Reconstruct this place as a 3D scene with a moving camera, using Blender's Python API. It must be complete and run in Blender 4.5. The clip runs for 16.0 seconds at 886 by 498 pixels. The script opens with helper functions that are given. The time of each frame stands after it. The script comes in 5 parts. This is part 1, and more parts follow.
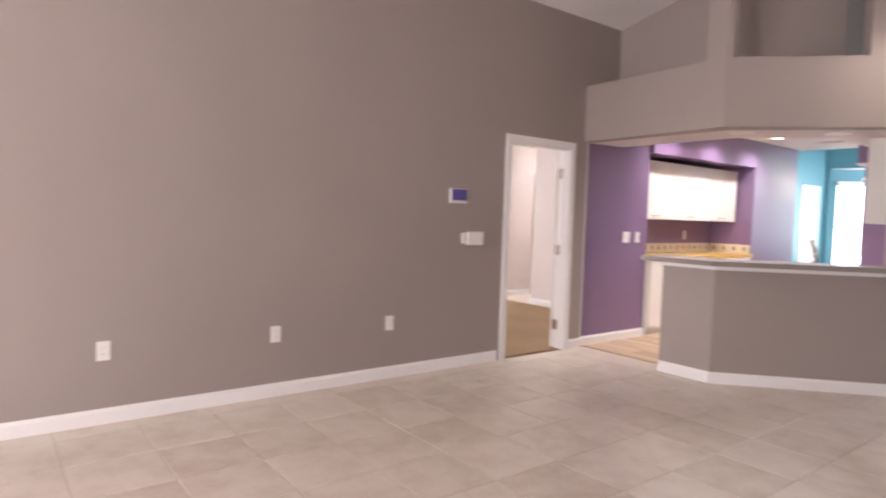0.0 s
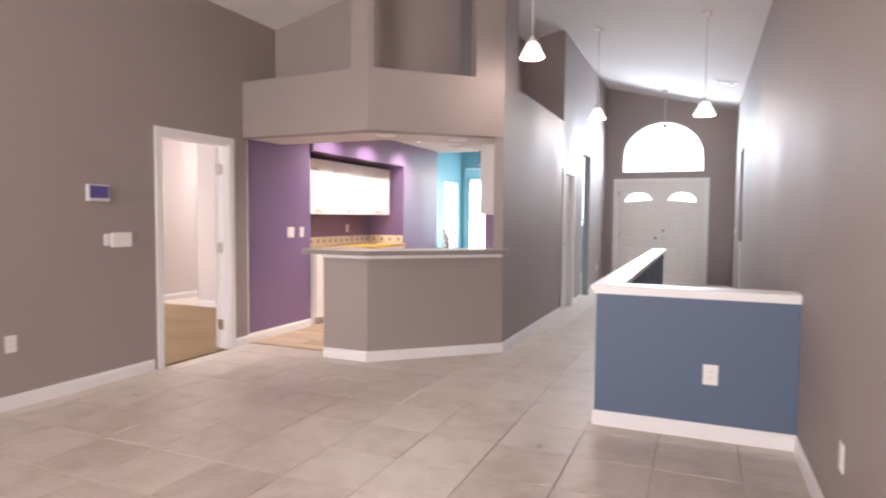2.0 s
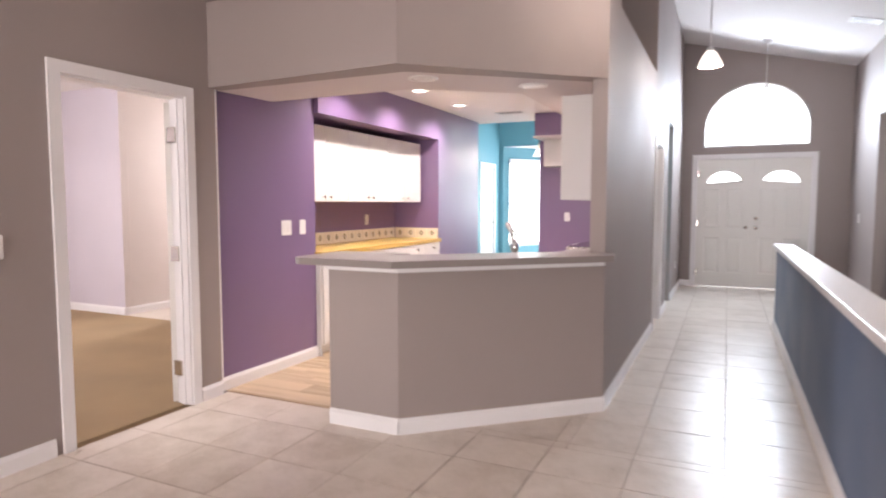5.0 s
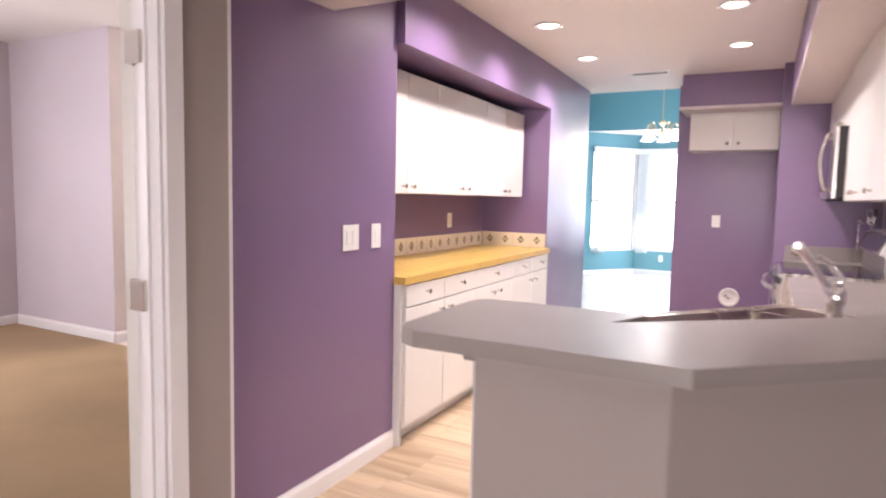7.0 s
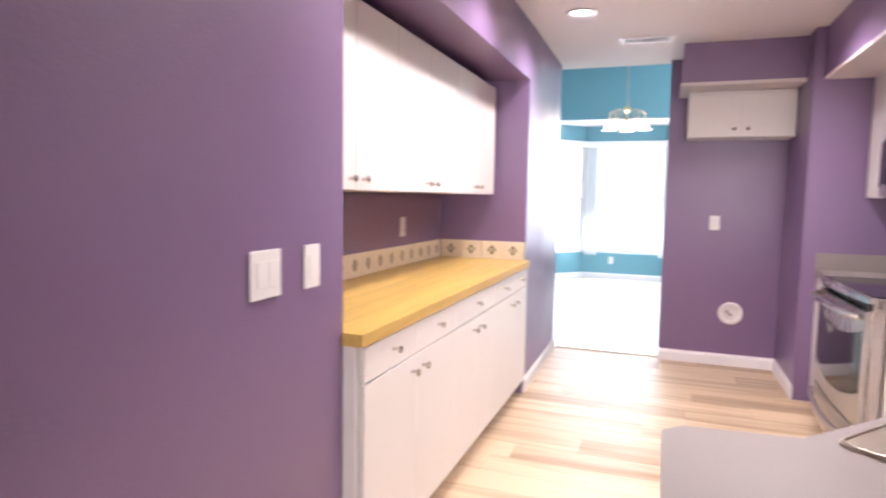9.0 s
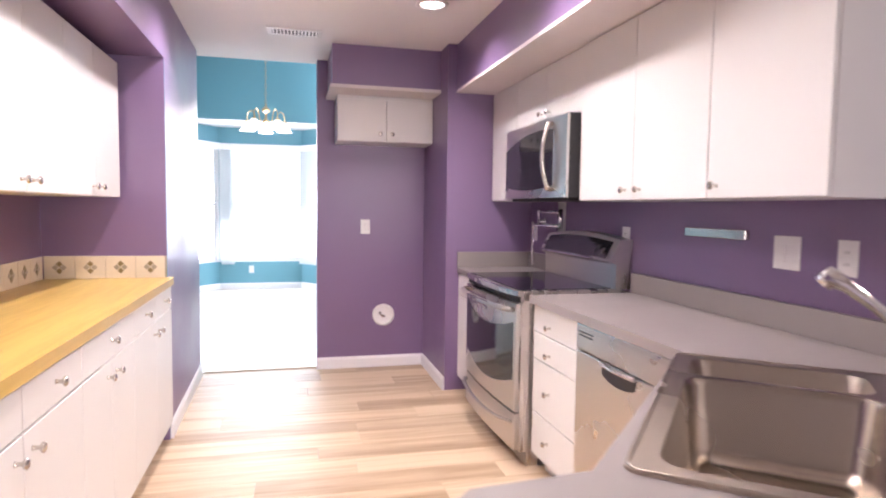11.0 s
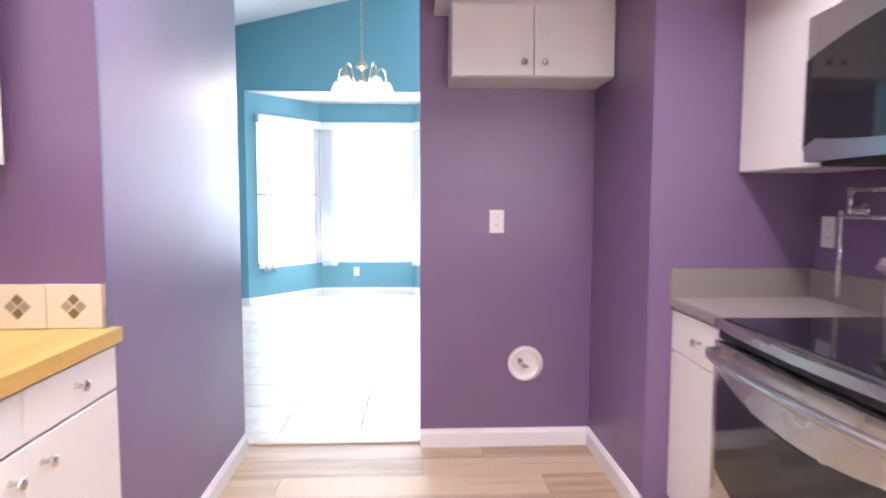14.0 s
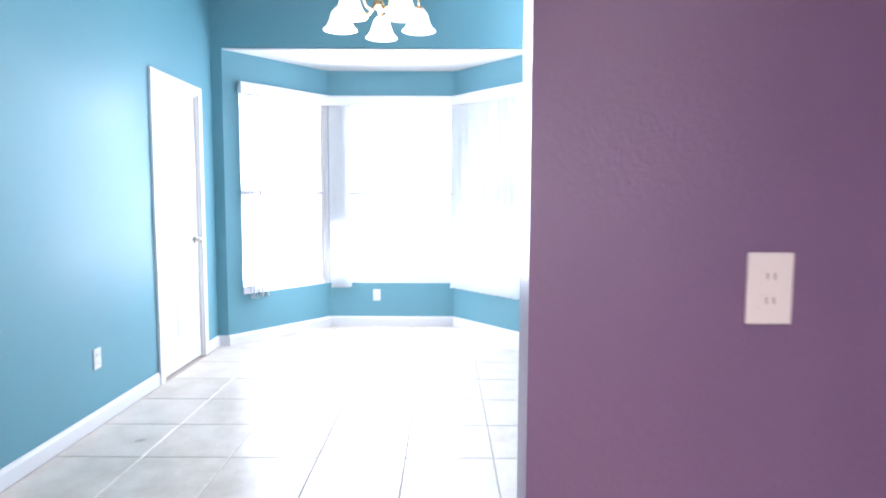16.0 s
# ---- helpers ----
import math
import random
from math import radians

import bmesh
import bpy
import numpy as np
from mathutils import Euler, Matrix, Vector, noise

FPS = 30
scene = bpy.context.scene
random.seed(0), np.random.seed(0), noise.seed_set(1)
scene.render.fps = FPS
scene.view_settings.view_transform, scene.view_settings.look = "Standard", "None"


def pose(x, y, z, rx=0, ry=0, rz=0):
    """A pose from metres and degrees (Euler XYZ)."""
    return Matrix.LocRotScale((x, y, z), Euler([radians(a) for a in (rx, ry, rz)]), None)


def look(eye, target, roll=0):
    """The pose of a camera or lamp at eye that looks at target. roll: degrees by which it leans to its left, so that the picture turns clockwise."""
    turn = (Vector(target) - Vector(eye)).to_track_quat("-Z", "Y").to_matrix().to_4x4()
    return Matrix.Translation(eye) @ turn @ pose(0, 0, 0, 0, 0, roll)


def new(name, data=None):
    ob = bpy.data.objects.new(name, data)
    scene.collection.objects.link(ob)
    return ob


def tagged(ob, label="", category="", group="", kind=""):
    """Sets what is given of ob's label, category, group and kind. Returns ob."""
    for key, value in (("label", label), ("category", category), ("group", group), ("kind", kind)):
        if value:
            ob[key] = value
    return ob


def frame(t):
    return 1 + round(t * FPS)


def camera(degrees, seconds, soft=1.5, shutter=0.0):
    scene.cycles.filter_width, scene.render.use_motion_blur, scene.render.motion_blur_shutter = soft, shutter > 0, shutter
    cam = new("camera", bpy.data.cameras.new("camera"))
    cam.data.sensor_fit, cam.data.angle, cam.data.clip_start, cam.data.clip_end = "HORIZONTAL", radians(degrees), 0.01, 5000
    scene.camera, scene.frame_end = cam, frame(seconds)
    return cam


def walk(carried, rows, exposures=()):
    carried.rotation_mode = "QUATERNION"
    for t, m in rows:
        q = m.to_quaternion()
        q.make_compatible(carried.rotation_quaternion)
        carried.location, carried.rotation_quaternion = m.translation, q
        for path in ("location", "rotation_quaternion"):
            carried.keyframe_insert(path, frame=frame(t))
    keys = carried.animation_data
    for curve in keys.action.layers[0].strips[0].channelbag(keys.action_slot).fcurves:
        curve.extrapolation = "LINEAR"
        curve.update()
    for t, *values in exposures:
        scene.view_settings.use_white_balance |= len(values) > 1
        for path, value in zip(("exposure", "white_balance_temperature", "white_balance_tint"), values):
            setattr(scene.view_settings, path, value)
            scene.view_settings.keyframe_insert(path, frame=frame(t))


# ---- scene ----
from mathutils.geometry import tessellate_polygon

cam = camera(72.1, 16.0, 2.0, 0.5)
PATH = [
    (0, (4.146, 0.659, 1.338), (2.561, 1.874, 1.227), 1.8),
    (0.5, (4.216, 0.679, 1.331), (2.827, 2.115, 1.23), 1.2),
    (1, (4.271, 0.658, 1.365), (3.08, 2.26, 1.256), 1.1),
    (1.5, (4.307, 0.656, 1.353), (3.319, 2.392, 1.247), 0.8),
    (2, (4.338, 0.665, 1.344), (3.557, 2.503, 1.24), 0.5),
    (2.5, (4.364, 0.74, 1.325), (3.744, 2.638, 1.217), 0.2),
    (3, (4.327, 0.956, 1.337), (3.752, 2.868, 1.218), 0.0),
    (3.5, (4.135, 1.259, 1.319), (3.525, 3.159, 1.187), 0.0),
    (4, (3.888, 1.662, 1.36), (3.238, 3.548, 1.22), 0.1),
    (4.5, (3.603, 2.106, 1.334), (2.878, 3.965, 1.195), -0.2),
    (5, (3.221, 2.491, 1.35), (2.378, 4.299, 1.202), 0.0),
    (5.2, (3.118, 2.648, 1.341), (2.241, 4.44, 1.201), -0.0),
    (7.3, (1.432, 4.393, 1.356), (0.507, 6.157, 1.184), 1.2),
    (7.5, (1.296, 4.562, 1.355), (0.381, 6.333, 1.186), 0.8),
    (8, (1.103, 4.778, 1.35), (0.203, 6.556, 1.182), 0.7),
    (8.5, (0.954, 5.029, 1.351), (0.11, 6.834, 1.18), 0.8),
    (9, (0.882, 5.202, 1.357), (0.201, 7.075, 1.183), 1.0),
    (9.5, (0.798, 5.338, 1.375), (0.588, 7.32, 1.208), 1.2),
    (10, (0.828, 5.325, 1.346), (1.054, 7.306, 1.2), 1.2),
    (10.2, (0.838, 5.31, 1.332), (1.188, 7.274, 1.193), 1.1),
    (11.25, (0.64, 5.75, 1.335), (1.13, 7.69, 1.2), 0.7),
    (12.3, (0.862, 6.174, 1.298), (1.370, 8.109, 1.150), 0.1),
    (12.5, (0.871, 6.329, 1.3), (1.282, 8.28, 1.147), 0.1),
    (13, (0.803, 6.704, 1.295), (1.057, 8.681, 1.138), 0.1),
    (13.5, (0.845, 7.134, 1.305), (1.003, 9.122, 1.146), 0.1),
    (14, (0.852, 7.562, 1.283), (0.942, 9.554, 1.123), 0.1),
    (14.5, (0.820, 8.051, 1.325), (0.880, 10.043, 1.159), 0.1),
    (15, (0.766, 8.600, 1.343), (0.808, 10.592, 1.172), 0.0),
    (15.5, (0.700, 9.174, 1.324), (0.706, 11.166, 1.151), 0.1),
    (16, (0.736, 9.666, 1.322), (0.733, 11.659, 1.150), 0.2),
]
walk(cam, [(t, look(eye, target, roll)) for t, eye, target, roll in PATH], [(0, 0.70, 6450, 14), (1.5, 0.84, 6500, 14), (5.2, 0.84, 6480, 14), (7.5, 0.74, 6300, 16), (10.2, 0.70, 6200, 17), (13, 0.75, 6000, 17), (16, 0.65, 5940, 17)])

# ---- world and light ----
world = bpy.data.worlds.new("world")
scene.world = world
world.use_nodes = True
wn = world.node_tree.nodes
sky = wn.new("ShaderNodeTexSky")
sky.sky_type = "NISHITA"
sky.sun_disc = False
sky.sun_elevation, sky.sun_rotation = radians(48), radians(200)
world.node_tree.links.new(sky.outputs[0], wn["Background"].inputs[0])
wn["Background"].inputs[1].default_value = 0.12


def lamp(name, kind, m, energy, color, size=0.1, size_y=None, spread=None):
    d = bpy.data.lights.new(name, kind)
    d.energy, d.color = energy, color
    if kind == "AREA":
        d.size = size
        if size_y:
            d.shape, d.size_y = "RECTANGLE", size_y
        if spread:
            d.spread = radians(spread)
    elif kind == "SUN":
        d.angle = size
    else:
        d.shadow_soft_size = size
    ob = new(name, d)
    ob.matrix_world = m
    return ob


lamp("sun", "SUN", look((0, 0, 10), (-2.4, 6.6, 2.2)), 2.5, (1.0, 0.95, 0.88), radians(0.5))
DAY = (0.86, 0.94, 1.0)
# daylight in the openings: bay windows, fanlight over the entry; unseen and assumed: glass door behind the walker,
# bedroom window
lamp("bay_daylight", "AREA", look((0.2, 15.72, 1.4), (0.2, 12.0, 0.9)), 40, DAY, 1.2, 1.8)
lamp("bay_daylight_west", "AREA", look((-0.72, 15.30, 1.4), (0.6, 14.2, 0.9)), 17, DAY, 0.8, 1.8)
lamp("bay_daylight_east", "AREA", look((1.12, 15.30, 1.4), (-0.2, 14.2, 0.9)), 17, DAY, 0.8, 1.8)
lamp("fanlight_daylight", "AREA", look((3.61, 13.2, 2.75), (3.61, 6.0, 0.6)), 54, (0.78, 0.89, 1.0), 1.45, 0.9, 150)
# fill for the great room, from an assumed door out of view
lamp("rear_fill_daylight", "AREA", look((2.4, -3.1, 1.2), (2.9, 4.0, 1.9)), 165, (1.0, 0.925, 0.87), 3.2, 2.0)
# added to brighten the bedroom; its window is assumed, out of view
lamp("bedroom_fill", "AREA", look((-4.7, 4.3, 1.5), (0, 6.0, 1.0)), 70, (1.0, 0.95, 0.92), 1.5, 1.4)
# added fill lamp; this side room has no window
lamp("side_room_fill", "AREA", look((6.6, 11.1, 1.6), (4.9, 11.1, 1.2)), 12, DAY, 0.8, 1.0)
# fill lamp added inside the closed bath vestibule
lamp("vestibule_fill", "AREA", look((-2.9, 9.6, 2.2), (-2.9, 8.0, 0.8)), 25, (1.0, 0.96, 0.92), 0.7, 0.5)

# ---- materials ----


def mat_base(name, color, rough=0.5, metal=0.0, spec=0.5):
    m = bpy.data.materials.new(name)
    m.use_nodes = True
    b = m.node_tree.nodes["Principled BSDF"]
    b.inputs["Base Color"].default_value = (*color, 1)
    b.inputs["Roughness"].default_value = rough
    b.inputs["Metallic"].default_value = metal
    b.inputs["Specular IOR Level"].default_value = spec
    return m, m.node_tree.nodes, m.node_tree.links, b


def surface(name, color, rough=0.5, metal=0.0, spec=0.5, fine=220.0, bump=0.08, big=1.3, vary=0.06, rvary=0.08, stretch=(1, 1, 1), depth=0.002, rand=0.0):
    """Colour with variation at two scales, gloss variation and a fine relief."""
    m, n, l, b = mat_base(name, color, rough, metal, spec)
    co = n.new("ShaderNodeTexCoord")
    mp = n.new("ShaderNodeMapping")
    mp.inputs["Scale"].default_value = stretch
    l.new(co.outputs["Object"], mp.inputs[0])
    n1, n2 = n.new("ShaderNodeTexNoise"), n.new("ShaderNodeTexNoise")
    n1.inputs["Scale"].default_value, n1.inputs["Detail"].default_value = big, 4
    n2.inputs["Scale"].default_value, n2.inputs["Detail"].default_value = fine, 3
    l.new(mp.outputs[0], n1.inputs["Vector"])
    l.new(mp.outputs[0], n2.inputs["Vector"])
    add = n.new("ShaderNodeMath")
    add.operation = "MULTIPLY_ADD"
    l.new(n2.outputs["Fac"], add.inputs[0])
    add.inputs[1].default_value = 0.35
    l.new(n1.outputs["Fac"], add.inputs[2])
    last = add.outputs[0]
    if rand:
        oi = n.new("ShaderNodeObjectInfo")
        ra = n.new("ShaderNodeMath")
        ra.operation = "MULTIPLY_ADD"
        l.new(oi.outputs["Random"], ra.inputs[0])
        ra.inputs[1].default_value = rand
        l.new(last, ra.inputs[2])
        last = ra.outputs[0]
    ramp = n.new("ShaderNodeMapRange")
    ramp.inputs[1].default_value, ramp.inputs[2].default_value = 0.35, 0.95 + rand
    ramp.inputs[3].default_value, ramp.inputs[4].default_value = 1 - vary, 1 + vary
    l.new(last, ramp.inputs[0])
    mul = n.new("ShaderNodeMix")
    mul.data_type, mul.blend_type = "RGBA", "MULTIPLY"
    mul.inputs[0].default_value = 1.0
    mul.inputs[6].default_value = (*color, 1)
    l.new(ramp.outputs[0], mul.inputs[7])
    l.new(mul.outputs[2], b.inputs["Base Color"])
    rr = n.new("ShaderNodeMapRange")
    rr.inputs[1].default_value, rr.inputs[2].default_value = 0.3, 0.7
    rr.inputs[3].default_value, rr.inputs[4].default_value = max(0.02, rough - rvary), min(1, rough + rvary)
    l.new(n1.outputs["Fac"], rr.inputs[0])
    l.new(rr.outputs[0], b.inputs["Roughness"])
    if bump:
        bp = n.new("ShaderNodeBump")
        bp.inputs["Strength"].default_value, bp.inputs["Distance"].default_value = bump, depth
        l.new(n2.outputs["Fac"], bp.inputs["Height"])
        l.new(bp.outputs[0], b.inputs["Normal"])
    return m


def streaked(name, dark, light, along, scale, rough=0.35, fine=60, bump=0.05, rand=0.4):
    """Wood: grain stretched along one axis, each board with its own tone."""
    m, n, l, b = mat_base(name, light, rough)
    co, mp, oi = n.new("ShaderNodeTexCoord"), n.new("ShaderNodeMapping"), n.new("ShaderNodeObjectInfo")
    sc = [scale, scale, scale]
    sc[along] = scale * 0.07
    mp.inputs["Scale"].default_value = sc
    cx = n.new("ShaderNodeCombineXYZ")
    mm = n.new("ShaderNodeMath")
    mm.operation = "MULTIPLY"
    mm.inputs[1].default_value = 37.0
    l.new(oi.outputs["Random"], mm.inputs[0])
    for i in range(3):
        l.new(mm.outputs[0], cx.inputs[i])
    l.new(co.outputs["Object"], mp.inputs["Vector"])
    l.new(cx.outputs[0], mp.inputs["Location"])
    n1, n2 = n.new("ShaderNodeTexNoise"), n.new("ShaderNodeTexNoise")
    n1.inputs["Scale"].default_value, n1.inputs["Detail"].default_value = 1.0, 6
    n1.inputs["Distortion"].default_value = 0.8
    n2.inputs["Scale"].default_value, n2.inputs["Detail"].default_value = 5.0, 3
    l.new(mp.outputs[0], n1.inputs["Vector"])
    l.new(mp.outputs[0], n2.inputs["Vector"])
    ad = n.new("ShaderNodeMath")
    ad.operation = "MULTIPLY_ADD"
    l.new(n2.outputs["Fac"], ad.inputs[0])
    ad.inputs[1].default_value = 0.4
    l.new(n1.outputs["Fac"], ad.inputs[2])
    a2 = n.new("ShaderNodeMath")
    a2.operation = "MULTIPLY_ADD"
    l.new(oi.outputs["Random"], a2.inputs[0])
    a2.inputs[1].default_value = rand
    l.new(ad.outputs[0], a2.inputs[2])
    cr = n.new("ShaderNodeValToRGB")
    cr.color_ramp.elements[0].position, cr.color_ramp.elements[1].position = 0.45, 0.9 + rand * 0.5
    cr.color_ramp.elements[0].color, cr.color_ramp.elements[1].color = (*dark, 1), (*light, 1)
    l.new(a2.outputs[0], cr.inputs[0])
    l.new(cr.outputs[0], b.inputs["Base Color"])
    bp = n.new("ShaderNodeBump")
    bp.inputs["Strength"].default_value, bp.inputs["Distance"].default_value = bump, 0.002
    l.new(n2.outputs["Fac"], bp.inputs["Height"])
    l.new(bp.outputs[0], b.inputs["Normal"])
    return m


def glowing(name, color, strength):
    m, n, l, b = mat_base(name, color, 0.4)
    b.inputs["Emission Color"].default_value = (*color, 1)
    b.inputs["Emission Strength"].default_value = strength
    return m


def glass(name, rough=0.0):
    m, n, l, b = mat_base(name, (1, 1, 1), rough)
    b.inputs["Transmission Weight"].default_value = 1.0
    b.inputs["IOR"].default_value = 1.45
    return m


def ceramic(name, dark, light):
    """Cloudy glazed tile, each piece with its own tone and cloud."""
    m, n, l, b = mat_base(name, light, 0.3)
    co, oi, va = n.new("ShaderNodeTexCoord"), n.new("ShaderNodeObjectInfo"), n.new("ShaderNodeVectorMath")
    mu = n.new("ShaderNodeMath")
    mu.operation = "MULTIPLY"
    mu.inputs[1].default_value = 61.0
    l.new(oi.outputs["Random"], mu.inputs[0])
    l.new(co.outputs["Object"], va.inputs[0])
    l.new(mu.outputs[0], va.inputs[1])
    n1, n2 = n.new("ShaderNodeTexNoise"), n.new("ShaderNodeTexNoise")
    n1.inputs["Scale"].default_value, n1.inputs["Detail"].default_value, n1.inputs["Roughness"].default_value = 5.0, 5, 0.6
    n2.inputs["Scale"].default_value, n2.inputs["Detail"].default_value = 45.0, 3
    l.new(va.outputs[0], n1.inputs["Vector"])
    l.new(va.outputs[0], n2.inputs["Vector"])
    a1, a2 = n.new("ShaderNodeMath"), n.new("ShaderNodeMath")
    a1.operation = a2.operation = "MULTIPLY_ADD"
    l.new(n2.outputs["Fac"], a1.inputs[0])
    a1.inputs[1].default_value = 0.25
    l.new(n1.outputs["Fac"], a1.inputs[2])
    l.new(oi.outputs["Random"], a2.inputs[0])
    a2.inputs[1].default_value = 0.22
    l.new(a1.outputs[0], a2.inputs[2])
    cr = n.new("ShaderNodeValToRGB")
    cr.color_ramp.interpolation = "EASE"
    cr.color_ramp.elements[0].position, cr.color_ramp.elements[1].position = 0.35, 1.05
    cr.color_ramp.elements[0].color, cr.color_ramp.elements[1].color = (*dark, 1), (*light, 1)
    l.new(a2.outputs[0], cr.inputs[0])
    l.new(cr.outputs[0], b.inputs["Base Color"])
    rr = n.new("ShaderNodeMapRange")
    rr.inputs[3].default_value, rr.inputs[4].default_value = 0.22, 0.42
    l.new(n1.outputs["Fac"], rr.inputs[0])
    l.new(rr.outputs[0], b.inputs["Roughness"])
    return m


TAUPE = surface("taupe_wall_paint", (0.325, 0.275, 0.262), 0.64, spec=0.6, bump=0.25, fine=130, vary=0.05)
PURPLE = surface("purple_wall_paint", (0.19, 0.12, 0.235), 0.38, spec=0.75, bump=0.45, fine=130, vary=0.07)
TEAL = surface("teal_wall_paint", (0.14, 0.335, 0.405), 0.5, bump=0.25, fine=130, vary=0.05)
BLUE = surface("slate_blue_wall_paint", (0.092, 0.128, 0.21), 0.55, bump=0.25, fine=130, vary=0.05)
BEIGE = surface("cream_bedroom_paint", (0.66, 0.60, 0.58), 0.6, bump=0.2, fine=130)
LILAC = surface("pale_lilac_paint", (0.56, 0.51, 0.57), 0.6, bump=0.2, fine=130)
CEILING = surface("white_ceiling_texture", (0.78, 0.75, 0.75), 0.85, bump=0.5, fine=90, depth=0.004, vary=0.03)
SOFFIT = surface("off_white_soffit_paint", (0.66, 0.60, 0.60), 0.7, bump=0.3, fine=120)
WHITE = surface("white_trim_paint", (0.80, 0.78, 0.79), 0.38, bump=0.05, vary=0.03)
CABINET = surface("white_cabinet_laminate", (0.70, 0.675, 0.655), 0.36, bump=0.03, vary=0.025)
DOORWHITE = surface("white_door_paint", (0.76, 0.74, 0.71), 0.4, bump=0.08, vary=0.03)
TILE = ceramic("beige_ceramic_tile", (0.51, 0.43, 0.36), (0.70, 0.625, 0.56))
GROUT = surface("tan_grout", (0.46, 0.39, 0.34), 0.9, bump=0.3, vary=0.12)
CARPET = surface("tan_carpet", (0.40, 0.28, 0.16), 0.95, fine=420, bump=0.9, depth=0.006, vary=0.15)
PLANK = streaked("light_oak_laminate", (0.27, 0.17, 0.09), (0.60, 0.455, 0.31), 0, 9.0, 0.46)
BUTCHER = streaked("butcher_block_wood", (0.38, 0.22, 0.05), (0.62, 0.42, 0.12), 1, 14.0, 0.3, rand=0.25)
LAMINATE = surface("grey_brown_counter_laminate", (0.265, 0.23, 0.22), 0.36, fine=500, bump=0.06, vary=0.06)
STEEL = surface("brushed_steel", (0.62, 0.58, 0.56), 0.28, 1.0, fine=60, bump=0.04, stretch=(1, 14, 1), vary=0.05)
SINKSTEEL = surface("satin_sink_steel", (0.46, 0.40, 0.34), 0.3, 1.0, fine=90, bump=0.03, vary=0.06)
CHROME = mat_base("chrome", (0.85, 0.85, 0.86), 0.08, 1.0)[0]
NICKEL = mat_base("satin_nickel", (0.62, 0.58, 0.53), 0.25, 1.0)[0]
BRASS = mat_base("aged_brass", (0.62, 0.45, 0.25), 0.28, 1.0)[0]
BLACKGLASS = mat_base("black_ceramic_glass", (0.012, 0.012, 0.016), 0.06, 0.0, 0.6)[0]
DARK = mat_base("dark_shadow_gap", (0.03, 0.028, 0.03), 0.7)[0]
PLASTIC = mat_base("white_plastic", (0.80, 0.78, 0.77), 0.35)[0]
SLOT = mat_base("dark_slot", (0.30, 0.28, 0.28), 0.6)[0]
SCREEN = mat_base("violet_display_film", (0.10, 0.08, 0.30), 0.25)[0]
VENTMETAL = surface("painted_vent_metal", (0.70, 0.68, 0.68), 0.5, bump=0.05)
DARKVENT = mat_base("vent_shadow", (0.12, 0.12, 0.13), 0.8)[0]
CREAMTILE = surface("cream_wall_tile", (0.72, 0.63, 0.50), 0.25, fine=60, bump=0.05, vary=0.08, rand=0.2)
DIAMOND = surface("olive_stone_inlay", (0.22, 0.16, 0.07), 0.3, fine=80, vary=0.25, rand=0.6)
DIAMOND_LIGHT = surface("grey_stone_inlay", (0.34, 0.29, 0.22), 0.3, fine=80, vary=0.25, rand=0.6)
PANE = glass("window_glass")
DAYLIGHT = glowing("overcast_daylight", (0.95, 0.98, 1.0), 2.2)
FROST = glowing("lit_frosted_glass", (1.0, 0.92, 0.84), 0.75)
BULB = glowing("lit_bulb", (1.0, 0.90, 0.80), 5.0)
BLIND, _n, _l, _b = mat_base("white_vinyl_blind", (0.82, 0.83, 0.84), 0.5)
_b.inputs["Transmission Weight"].default_value = 0.0
_b.inputs["Subsurface Weight"].default_value = 0.0
_tr, _mx = _n.new("ShaderNodeBsdfTranslucent"), _n.new("ShaderNodeMixShader")
_tr.inputs[0].default_value = (0.85, 0.87, 0.88, 1)
_mx.inputs[0].default_value = 0.5
_l.new(_b.outputs[0], _mx.inputs[1])
_l.new(_tr.outputs[0], _mx.inputs[2])
_l.new(_mx.outputs[0], _n["Material Output"].inputs[0])

# ---- mesh tools ----


def add_box(bm, x0, y0, z0, x1, y1, z1, mi=0, bev=0.0):
    x0, x1, y0, y1, z0, z1 = min(x0, x1), max(x0, x1), min(y0, y1), max(y0, y1), min(z0, z1), max(z0, z1)
    v = [bm.verts.new(p) for p in ((x0, y0, z0), (x1, y0, z0), (x1, y1, z0), (x0, y1, z0), (x0, y0, z1), (x1, y0, z1), (x1, y1, z1), (x0, y1, z1))]
    fs = [bm.faces.new([v[i] for i in f]) for f in ((3, 2, 1, 0), (4, 5, 6, 7), (0, 1, 5, 4), (1, 2, 6, 5), (2, 3, 7, 6), (3, 0, 4, 7))]
    for f in fs:
        f.material_index = mi
    if bev:
        es = {e for f in fs for e in f.edges}
        r = bmesh.ops.bevel(bm, geom=list(es), offset=bev, segments=2, affect="EDGES", profile=0.5)
        for f in r["faces"]:
            f.material_index = mi
    return fs


